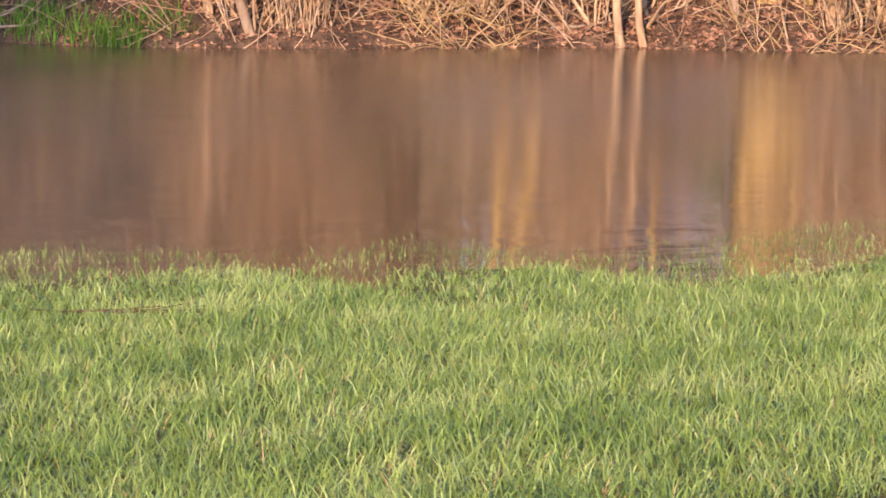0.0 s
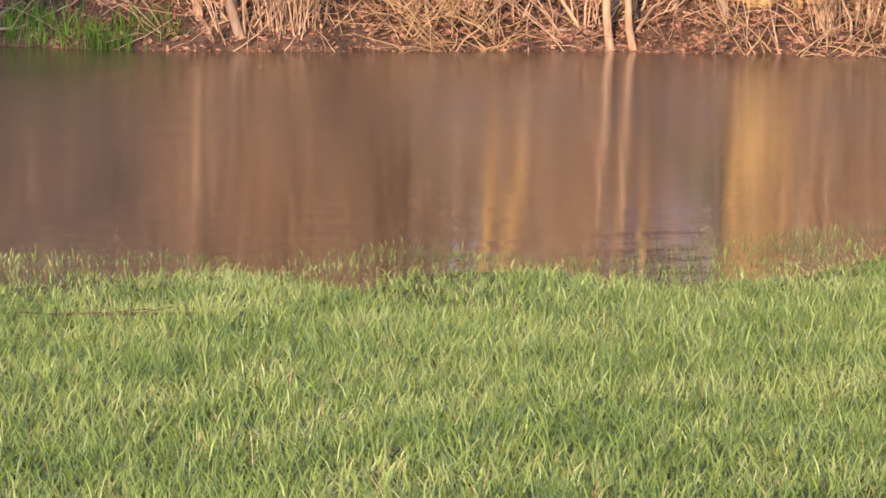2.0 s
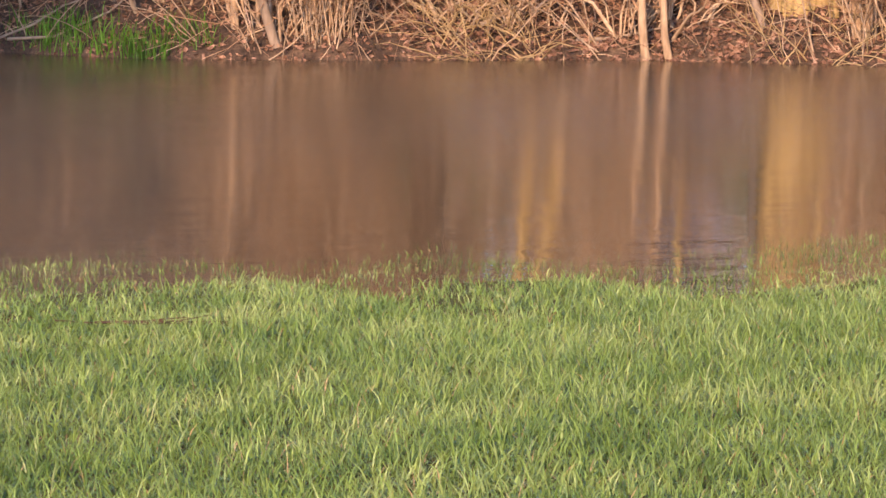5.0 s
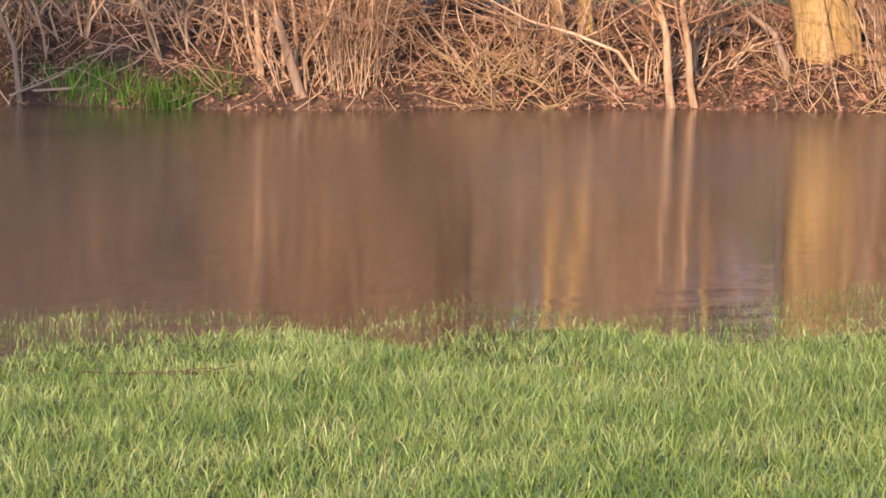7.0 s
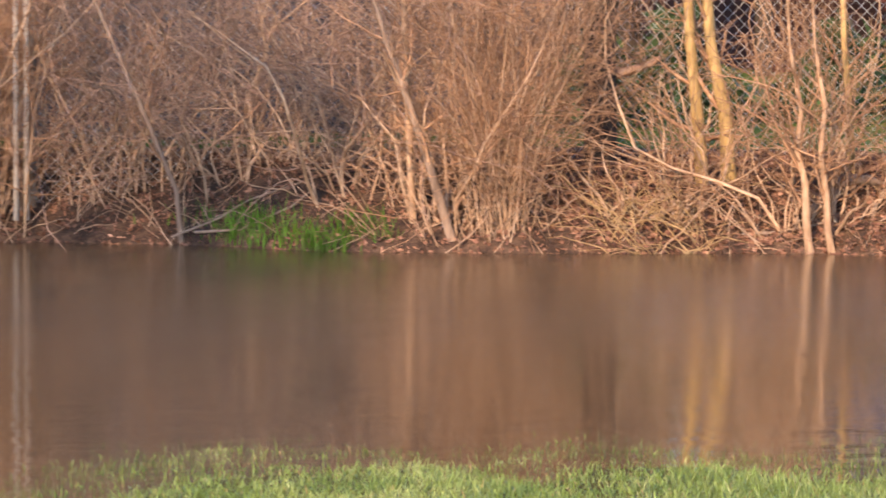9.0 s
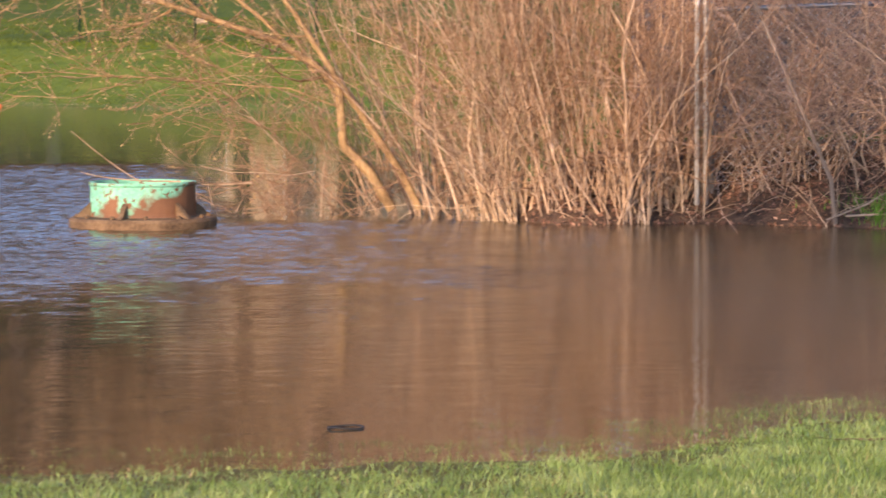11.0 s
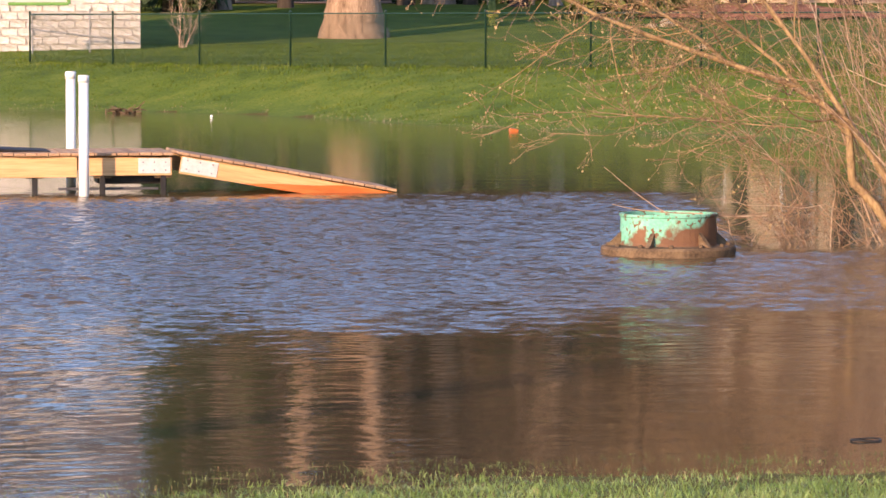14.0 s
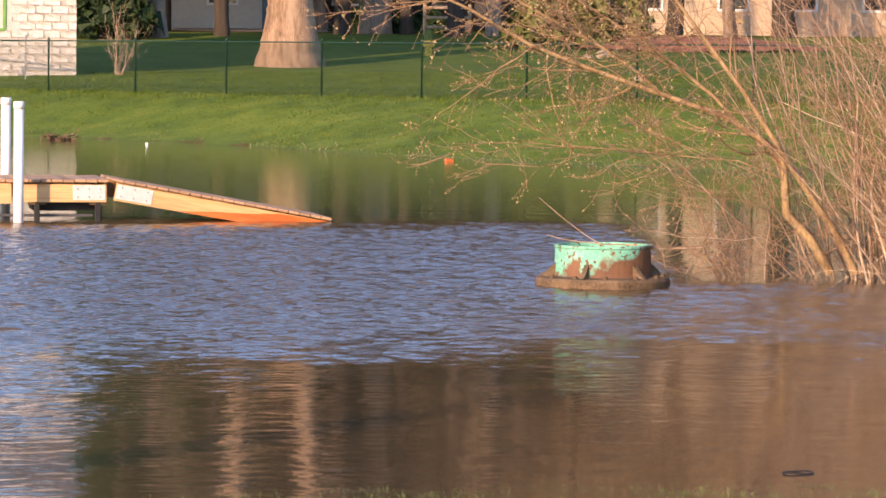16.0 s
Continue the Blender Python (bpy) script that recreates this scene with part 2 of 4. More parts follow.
def block(w, d, h, bevel=0.0, x=0.0, y=0.0, z=0.0, bm=None):
    """A box with rounded edges, its foot at z."""
    bm = bm or bmesh.new()
    r = bmesh.ops.create_cube(bm, size=1.0, matrix=Matrix.Translation((x, y, z + h / 2)) @ Matrix.Diagonal((w, d, h, 1)))
    if bevel:
        es = list({e for v in r["verts"] for e in v.link_edges})
        bmesh.ops.bevel(bm, geom=es, offset=bevel, segments=1, affect="EDGES")
    return bm


def turned(profile, sides=32):
    """A solid of revolution from (radius, height) pairs, closed at both ends."""
    verts, faces = [], []
    for r, h in profile:
        verts += [(r * math.cos(2 * math.pi * k / sides), r * math.sin(2 * math.pi * k / sides), h) for k in range(sides)]
    for i in range(len(profile) - 1):
        for k in range(sides):
            a, b = i * sides + k, i * sides + (k + 1) % sides
            faces.append((a, b, b + sides, a + sides))
    faces.append(tuple(reversed(range(sides))))
    faces.append(tuple(range((len(profile) - 1) * sides, len(profile) * sides)))
    bm = bmesh.new()
    vs = [bm.verts.new(v) for v in verts]
    for f in faces:
        bm.faces.new([vs[k] for k in f])
    return bm


def tubes(paths, radii, sides=4):
    """Verts and faces of n tubes: paths (n, k, 3), radii (n, k)."""
    paths, radii = np.asarray(paths, float), np.asarray(radii, float)
    n, k, _ = paths.shape
    tang = np.gradient(paths, axis=1)
    tang /= np.linalg.norm(tang, axis=2, keepdims=True) + 1e-9
    ref = np.where(np.abs(tang[:, :1, 2:3]) > 0.9, np.array([1.0, 0, 0]), np.array([0, 0, 1.0]))
    ref = np.broadcast_to(ref, tang.shape)
    u = np.cross(tang, ref)
    u /= np.linalg.norm(u, axis=2, keepdims=True) + 1e-9
    v = np.cross(tang, u)
    ang = np.arange(sides) * 2 * math.pi / sides
    ring = np.cos(ang)[None, None, :, None] * u[:, :, None] + np.sin(ang)[None, None, :, None] * v[:, :, None]
    verts = (paths[:, :, None] + ring * radii[:, :, None, None]).reshape(-1, 3)
    base = np.arange(n)[:, None, None] * k * sides + np.arange(k - 1)[None, :, None] * sides
    a, b = base + np.arange(sides), base + (np.arange(sides) + 1) % sides
    faces = np.stack([a, b, b + sides, a + sides], -1).reshape(-1, 4)
    return verts, faces


def quick_mesh(name, verts, faces, mat, smooth=False):
    """A mesh from arrays, all faces with as many corners."""
    faces = np.asarray(faces, np.int32)
    me = bpy.data.meshes.new(name)
    k = faces.shape[1]
    me.vertices.add(len(verts))
    me.vertices.foreach_set("co", np.asarray(verts, np.float32).ravel())
    me.loops.add(faces.size)
    me.loops.foreach_set("vertex_index", faces.ravel())
    me.polygons.add(len(faces))
    me.polygons.foreach_set("loop_start", np.arange(0, faces.size, k, dtype=np.int32))
    if smooth:
        me.polygons.foreach_set("use_smooth", np.ones(len(faces), bool))
    me.materials.append(mat)
    me.update(calc_edges=True)
    return me


# ---- the lie of the land ----
NEAR_X = [-60, -20, -6, -1.8, -1.0, 0.2, 1.6, 2.4, 3.4, 3.9, 4.4, 4.9, 5.35, 5.55, 5.9, 6.3, 6.55, 7.1, 7.5, 7.8, 10, 60]
NEAR_Y = [2, 10, 19.4, 21.2, 21.95, 22.4, 22.6, 22.75, 22.75, 23.4, 24.15, 24.35, 24.4, 23.6, 24.1, 24.2, 23.65, 23.65, 24.1, 24.4, 25.2, 28]
BANK_X = [5.2, 5.6, 7.0, 8.0, 8.7, 10.0, 11.3, 12.1, 13.1, 20, 60]
BANK_Y = [41.2, 40.3, 40.25, 39.6, 38.5, 37.8, 37.6, 37.2, 36.3, 33, 22]
FAR_X = [-80, -30, -9.5, -7.0, -3.9, -0.9, 2.2, 3.4, 9, 60]
FAR_Y = [96, 94, 90.7, 90.0, 87.0, 80.9, 76.8, 75.4, 71, 60]


def near_edge(x):
    return np.interp(x, NEAR_X, NEAR_Y)


def bank_edge(x):
    return np.interp(x, BANK_X, BANK_Y)


def far_edge(x):
    return np.interp(x, FAR_X, FAR_Y)


def fence_line(x):
    """Where the green fence crosses the far lawn: it comes nearer to the right."""
    return np.clip(97.0 - 1.0355 * (np.asarray(x, float) + 8.0), 77.0, 101.0)


def ripple(x, y):
    return 0.5 * np.sin(x * 3.1 + 1.3 * np.sin(y * 1.7)) * np.sin(y * 2.7 + 0.8 * np.sin(x * 2.3)) + 0.5 * np.sin(x * 7.3 + y * 4.1) * np.sin(y * 8.9 - x * 3.3)


def height(x, y):
    x, y = np.asarray(x, float), np.asarray(y, float)
    d = near_edge(x) - 0.62 - y
    near = np.where(d > 0, 0.02 * d + 0.0016 * np.clip(d - 8, 0, 40) ** 2, 0.05 * d) + 0.007 * ripple(x, y)
    near = np.minimum(near, 0.9)
    d = np.minimum(y - bank_edge(x), (x - 5.2 - 0.115 * np.clip(y - 41, 0, 100)) * 1.2)
    bank = np.where(d > 0, np.minimum(0.42 * np.maximum(d, 0) ** 0.8, 0.55) + 0.03 * np.clip(d - 1.4, 0, 12), 0.4 * d) + 0.03 * ripple(x * 1.5, y * 1.5)
    yf = far_edge(x)
    d = y - yf
    line = fence_line(x)
    top = np.interp(x, [-8, 7], [0.87, 1.0])
    q = np.clip(d / np.maximum(line - yf, 3), 0, 1)
    rise = (1.30 - top) * np.clip((y - line) / (112 - line), 0, 1)
    far = np.where(d > 0, top * (0.35 * q + 0.65 * q * q * (3 - 2 * q)) + rise + 0.055 * np.clip(y - 112, 0, 14) + 0.012 * np.clip(y - 126, 0, 40), 0.04 * d)
    return np.maximum(np.maximum(near, bank), np.maximum(far, -0.5))


def ground_sheet():
    xs = np.concatenate([[-2500, -600, -200], np.arange(-80, -12, 4), np.arange(-12, -3, 1.0), np.arange(-3, 16, 0.14), np.arange(16, 30, 1.5), np.arange(30, 80, 5), [200, 600, 2500]])
    ys = np.concatenate([[-2500, -400, -60], np.arange(-20, 14, 3.0), np.arange(14, 18, 0.8), np.arange(18, 25.2, 0.1), np.arange(25.2, 36, 1.2), np.arange(36, 46, 0.15), np.arange(46, 72, 2), np.arange(72, 106, 0.6), np.arange(106, 170, 4), [300, 800, 3500]])
    gx, gy = np.meshgrid(xs, ys)
    gz = height(gx, gy)
    me = quick_mesh("ground", np.stack([gx, gy, gz], -1).reshape(-1, 3), np.array([[j * len(xs) + i, j * len(xs) + i + 1, (j + 1) * len(xs) + i + 1, (j + 1) * len(xs) + i] for j in range(len(ys) - 1) for i in range(len(xs) - 1)]), SOIL, True)
    me.materials.append(LITTER)
    me.materials.append(LAWN)
    cx, cy = (gx[:-1, :-1] + gx[1:, 1:]) / 2, (gy[:-1, :-1] + gy[1:, 1:]) / 2
    idx = np.zeros(cx.shape, np.int32)
    db = cy - bank_edge(cx)
    idx[(cx > 5) & (db > -1.5) & (db < 4.2)] = 1
    idx[((cx > 5) & (db >= 4.2)) | (cy > far_edge(cx) - 0.2) | (cy < 15) | (cx < -8) & (cy < 25)] = 2
    me.polygons.foreach_set("material_index", idx.ravel())
    return tagged(new("ground", me), "earth banks and lawns sloping down to the flooded pond", "ground", kind="structure")


ground_sheet()


def smooth(t):
    t = np.clip(t, 0, 1)
    return t * t * (3 - 2 * t)


def water_sheet():
    """The pond's skin: wavelets, high where the wind reaches the open water and all but gone in the lee of the thicket."""
    g = np.random.default_rng(17)
    xs = np.concatenate([[-85, -40, -22, -16], np.arange(-12, -8, 0.1), np.arange(-8, 6, 0.05), np.arange(6, 16, 0.1), [18, 25, 40, 70]])
    ys = np.concatenate([[-5, 8, 15], np.arange(18, 28, 0.08), np.arange(28, 56, 0.036), np.arange(56, 92, 0.2), [96, 100]])
    x, y = np.meshgrid(xs, ys)
    ragged = 0.5 * ripple(x * 0.13 + 3, y * 0.16) + 0.5 * ripple(x * 0.35, y * 0.3 + 1)
    wind = smooth((y - 26.2 + ragged * 3) / 10) ** 1.25 * smooth((55.0 - y + ragged * 2) / 6) * smooth((6.6 - x + 0.10 * (y - 40) + ragged * 1.5) / 5.5)
    wind = np.maximum(wind, 0.45 * smooth((-1.4 - x + ragged) / 1.2) * smooth((34 - y) / 4))
    wind = np.maximum(wind, 0.07 * smooth((1.2 - x + ragged) / 2.2) * smooth((33 - y) / 4))
    wind = np.maximum(wind, 0.10 * smooth((y - 55) / 4))
    wind = np.maximum(wind, 0.05 * smooth((x - 0.6) / 1.2) * smooth((5.6 - x) / 2) * smooth((y - 23) / 4))
    wind = np.maximum(wind, 0.10 * np.exp(-((x - 1.6) / 1.6) ** 2 - ((y - 30.2) / 1.7) ** 2))
    wind *= 1 - 0.97 * smooth((x - 2.3 - 0.25 * ragged) / 0.9) * smooth((y - 40.6) / 1.0)
    still = smooth((x - 4.2) / 1.5) * smooth((y - 25.2) / 5.0)
    steep = 0.005 - 0.0035 * still + (0.17 + 0.05 * smooth((0.8 - x) / 2.5)) * wind
    lee = 1 - 0.85 * np.exp(-((x - 2.4) / 1.1) ** 2 - ((y - 28.4) / 1.6) ** 2)
    wind = np.maximum(wind, 0.10 * smooth((y - 27) / 7) * smooth((x - 5.5) / 2))
    z = np.zeros_like(x)
    n = 44
    for k in range(n):
        lam = 0.09 * (0.32 / 0.09) ** g.uniform()
        a = math.pi / 2 + g.normal(0, 0.6)
        q = 2 * math.pi / lam
        z += np.sin(q * (x * math.cos(a) + y * math.sin(a)) + g.uniform(0, 6.283)) / q
    z *= steep * math.sqrt(2 / n)
    for k in range(14):
        lam, a = g.uniform(0.3, 1.1), math.pi / 2 + g.normal(0, 0.95)
        q = 2 * math.pi / lam
        z += (0.001 + 0.0006 * smooth((4 - x) / 4)) * (1 - 0.75 * still) * np.sin(q * (x * math.cos(a) + y * math.sin(a)) + g.uniform(0, 6.283)) / q
    z *= lee
    inner = (x > -12) & (x < 16) & (y > 18) & (y < 60)
    z = np.where(inner, z, np.where((y >= 60) & (y < 92) & (x > -12) & (x < 16), z * 0.5, 0))
    w, h = len(xs), len(ys)
    i, j = np.meshgrid(np.arange(w - 1), np.arange(h - 1))
    k = (j * w + i).ravel()
    me = quick_mesh("water", np.stack([x, y, z], -1).reshape(-1, 3), np.stack([k, k + 1, k + 1 + w, k + w], -1), WATER, True)
    haze = 0.045 + 0.11 * smooth((y - 24.6) / 8) * smooth((x - 2.5) / 3) * smooth((44 - y) / 2) + 0.075 * wind
    me.attributes.new("wind", "FLOAT", "POINT").data.foreach_set("value", wind.astype(np.float32).ravel())
    me.attributes.new("haze", "FLOAT", "POINT").data.foreach_set("value", haze.astype(np.float32).ravel())
    return tagged(new("water", me), "muddy brown pond water with ripples and reflections", "pond water", kind="structure")


water_sheet()


# ---- grass ----
def blades(name, xy, tall, wide, mat, lean=0.45, seed=1, sink=0.0, base=None):
    """One mesh of bent grass blades at the given places."""
    g = np.random.default_rng(seed)
    n = len(xy)
    h = tall * g.uniform(0.55, 1.25, n) if np.isscalar(tall) else tall
    a, tilt, face = g.uniform(0, 6.283, n), np.minimum(lean * (0.25 + np.abs(g.normal(0, 0.85, n))), 1.5), g.uniform(0, 6.283, n)
    z = (height(xy[:, 0], xy[:, 1]) if base is None else base) - sink
    foot = np.column_stack([xy, z])
    out = np.column_stack([np.cos(a), np.sin(a), np.zeros(n)])
    side = np.column_stack([np.cos(face), np.sin(face), np.zeros(n)]) * (wide * g.uniform(0.6, 1.3, n))[:, None]
    up = np.array([0, 0, 1.0])
    mid = foot + (out * np.sin(tilt * 0.7)[:, None] + up * np.cos(tilt * 0.7)[:, None]) * (h * 0.55)[:, None]
    tip = mid + (out * np.sin(tilt * 1.3)[:, None] + up * np.cos(np.minimum(tilt * 1.3, 1.7))[:, None]) * (h * 0.5)[:, None]
    v = np.stack([foot - side, foot + side, mid + side * 0.8, mid - side * 0.8, tip], 1).reshape(-1, 3)
    k = np.arange(n)[:, None] * 5
    f = np.concatenate([k + [0, 1, 2], k + [0, 2, 3], k + [3, 2, 4]], 1).reshape(-1, 3)
    return quick_mesh(name, v, f, mat)


def clumped(g, n, x0, x1, y0, y1, spread):
    """n places gathered in tufts."""
    c = np.column_stack([g.uniform(x0, x1, n // 9), g.uniform(y0, y1, n // 9)])
    return c[g.integers(0, len(c), n)] + g.normal(0, spread, (n, 2))


rng = np.random.default_rng(7)


def near_lawn():
    a = np.concatenate([clumped(rng, 165000, 3.0, 8.6, 18.0, 24.7, 0.03), np.column_stack([rng.uniform(3.0, 8.6, 80000), rng.uniform(18.0, 24.7, 80000)]),
                        clumped(rng, 60000, -3.2, 3.2, 18.6, 23.2, 0.04), np.column_stack([rng.uniform(-3.2, 3.2, 42000), rng.uniform(18.6, 23.2, 42000)])])
    d = near_edge(a[:, 0]) - 0.1 - a[:, 1]
    edge = d + 0.24 * smooth((a[:, 0] - 3.8) / 0.8) + 0.7 * ripple(a[:, 0] * 1.3, a[:, 1] * 2.0)
    keep = rng.uniform(0, 1, len(a)) < np.clip(0.36 + edge / 2.3, 0, 1) ** 2.9
    a, d = a[keep], d[keep]
    patch = 0.5 + 0.5 * ripple(a[:, 0] * 0.5 + 2, a[:, 1] * 0.5)
    h = (0.024 + 0.031 * np.clip(d / 2, 0, 1)) * (0.75 + 0.5 * patch) * rng.uniform(0.35, 1.4, len(a))
    z = height(a[:, 0], a[:, 1])
    dead = rng.uniform(0, 1, len(a)) < 0.04 + 0.10 * np.clip(1 - d / 1.2, 0, 1)
    tagged(new("lawn_grass", blades("lawn_grass", a[~dead], h[~dead] * 1.15, 0.0018, BLADE, lean=1.2, seed=3, base=np.maximum(z[~dead], -0.005))), "long green lawn grass growing to the water's edge", "grass", kind="stuff")
    tagged(new("dead_grass", blades("dead_grass", a[dead], h[dead] * 0.9, 0.0017, STRAW, lean=1.5, seed=4, base=np.maximum(z[dead], -0.005))), "dry straw blades among the green lawn", "grass", kind="stuff")


near_lawn()


def sprigs():
    """Small tufts that stand in the shallows past the lawn's edge."""
    x = np.concatenate([rng.uniform(3.2, 8.4, 230), rng.uniform(-2.6, 4.4, 120), rng.normal(3.0, 0.12, 6), rng.normal(3.75, 0.15, 8), rng.normal(7.6, 0.2, 10)])
    y = near_edge(x) - 0.15 + np.abs(rng.normal(0.0, 0.30, len(x)))
    y[350:364] = rng.normal(23.65, 0.06, 14)
    k = rng.integers(0, len(x), 4200)
    a = np.column_stack([x[k] + rng.normal(0, 0.08, 4200), y[k] + rng.normal(0, 0.03, 4200)])
    return tagged(new("shore_sprigs", blades("shore_sprigs", a, 0.036, 0.0011, BLADE, 0.4, 8, base=np.full(4200, -0.012))), "thin green sprigs standing in the shallows", "grass", kind="stuff")


sprigs()


def far_tufts():
    n = 130000
    a = clumped(rng, n, -13, 10, 76, 108, 0.12)
    a = a[a[:, 1] > far_edge(a[:, 0]) + 0.3 * rng.uniform(0, 4, n) ** 0.5]
    return tagged(new("far_grass", blades("far_grass", a, 0.035, 0.008, FARBLADE, 0.8, 5)), "mown bright green grass on the far slope", "grass", kind="stuff")
far_tufts()


def shore_straw():
    x = rng.uniform(-13, 9, 1500)
    y = far_edge(x) + np.abs(rng.normal(0, 0.9, 1500)) + 0.25 * ripple(x, x * 0.3)
    return tagged(new("shore_straw", blades("shore_straw", np.column_stack([x, y]), 0.04, 0.005, REED, 1.2, 6)), "dry straw washed up along the far shore", "grass", kind="stuff")


shore_straw()


def fence_grass():
    """Longer unmown grass at the foot of the green fence."""
    n = 4500
    x = clumped(rng, n, -10.5, 9.5, 0, 1, 0.10)[:, 0]
    y = fence_line(x) - 0.3 + rng.normal(0, 0.7, n)
    return tagged(new("fence_grass", blades("fence_grass", np.column_stack([x, y]), 0.075, 0.008, FARBLADE, 0.7, 9)), "longer tufts of grass at the foot of the green fence", "grass", kind="stuff")


fence_grass()


# ---- shrubs and trees ----
def unit(v):
    return v / (np.linalg.norm(v, axis=-1, keepdims=True) + 1e-9)


def grow(g, start, way, length, r0, r1, k=6, wander=0.12, lift=0.0):
    """Paths (n, k, 3) and radii of n wandering shoots."""
    n = len(start)
    step = (length / (k - 1))[:, None]
    pts, d = [start], unit(way)
    for _ in range(k - 1):
        d = unit(d + g.normal(0, wander, (n, 3)) + np.array([0, 0, lift]))
        pts.append(pts[-1] + d * step)
    t = np.linspace(0, 1, k)[None, :]
    r = np.asarray(r0).reshape(-1, 1) * (1 - t) + np.asarray(r1).reshape(-1, 1) * t
    return np.stack(pts, 1), np.broadcast_to(r, (n, k))


def offshoots(g, paths, radii, n, length, spread, thin, k=4, lo=0.25, wander=0.15, lift=0.05):
    """n side shoots from random places on the given paths."""
    m, kk, _ = paths.shape
    i = g.integers(0, m, n)
    t = g.uniform(lo, 0.98, n) * (kk - 1)
    j = np.minimum(t.astype(int), kk - 2)
    f = (t - j)[:, None]
    p = paths[i, j] * (1 - f) + paths[i, j + 1] * f
    d = unit(paths[i, j + 1] - paths[i, j]) + g.normal(0, spread, (n, 3))
    r = (radii[i, j] * (1 - f[:, 0]) + radii[i, j + 1] * f[:, 0]) * thin
    return grow(g, p, d, length * g.uniform(0.4, 1.3, n), r, r * 0.4, k, wander, lift)


def shrub(x, y, wide, tall, stems, twigs, seed, lean=(0, 0), fan=0.35, mat=None, thick=0.0072, label="", flop=0.0, arch=0.0, wild=False, twig_mat=None, bold=1.15):
    """A bare many-stemmed shrub: upright stems with side twigs."""
    g = np.random.default_rng(seed)
    ob = thing("shrub", x, y, 0, label or "bare tan shrub with many upright stems at the water's edge", "shrub", "shrubs on the bank")
    off = g.normal(0, 0.36, (stems, 2)) * wide
    off[:, 1] *= 0.6
    z = np.maximum(height(x + off[:, 0], y + off[:, 1]), -0.15) - 0.03
    start = np.column_stack([off, z])
    way = np.column_stack([off / max(wide, 0.2) * fan + lean + g.normal(0, 0.13 + flop, (stems, 2)), np.ones(stems)])
    p, r = grow(g, start, way, tall * g.uniform(0.5, 1.15, stems), thick * g.uniform(0.5, 1.6, stems), 0.002, 9, 0.3 if wild else 0.15, 0.05 - arch)
    few = min(stems, 14)
    for k in range(few):
        put("stem", quick_mesh("stem", *tubes(p[k:k + 1], r[k:k + 1] * (bold if k % 2 else 1.15), 5), mat or REED, True), ob)
    if stems > few:
        tagged(put("brushwood", quick_mesh("brushwood", *tubes(p[few:], r[few:], 4), mat or REED, True), ob), kind="stuff")
    p2, r2 = offshoots(g, p, r, int(twigs * (0.75 if wild else 1.5)), tall * (0.5 if wild else 0.30), 1.1 if wild else 0.85, 0.6, 7, 0.08, 0.24 if wild else 0.2)
    r2 = np.maximum(r2, 0.0031 if wild else 0.0021)
    v2, f2 = tubes(p2, r2, 3)
    p3, r3 = offshoots(g, p2, r2, int(twigs * (1.3 if wild else 2.5)), tall * (0.16 if wild else 0.11), 0.9, 0.7, 4, 0.1, 0.2)
    v3, f3 = tubes(p3, np.maximum(r3, 0.0017 if wild else 0.0012), 3)
    tagged(put("twig_mass", quick_mesh("twig_mass", np.concatenate([v2, v3]), np.concatenate([f2, f3 + len(v2)]), twig_mat or (STRAWSTEM if mat else TWIG)), ob), kind="stuff")
    return ob


def trunk_mesh(g, pts, radii, mat, sides=18, rough=0.04):
    """A trunk along hand-set points with a furrowed, uneven skin."""
    pts, radii = np.asarray(pts, float), np.asarray(radii, float)
    t = np.linspace(0, len(pts) - 1, (len(pts) - 1) * 7 + 1)
    P = np.stack([np.interp(t, range(len(pts)), pts[:, c]) for c in range(3)], 1)
    R = np.interp(t, range(len(pts)), radii)
    v, f = tubes(P[None], R[None], sides)
    c = np.repeat(P, sides, 0)
    a = np.tile(np.arange(sides), len(P))
    v = c + (v - c) * (1 + rough * (np.sin(a * 2.4 + 1) + g.normal(0, 0.5, len(v))))[:, None]
    return quick_mesh("trunk", v, f, mat, True)


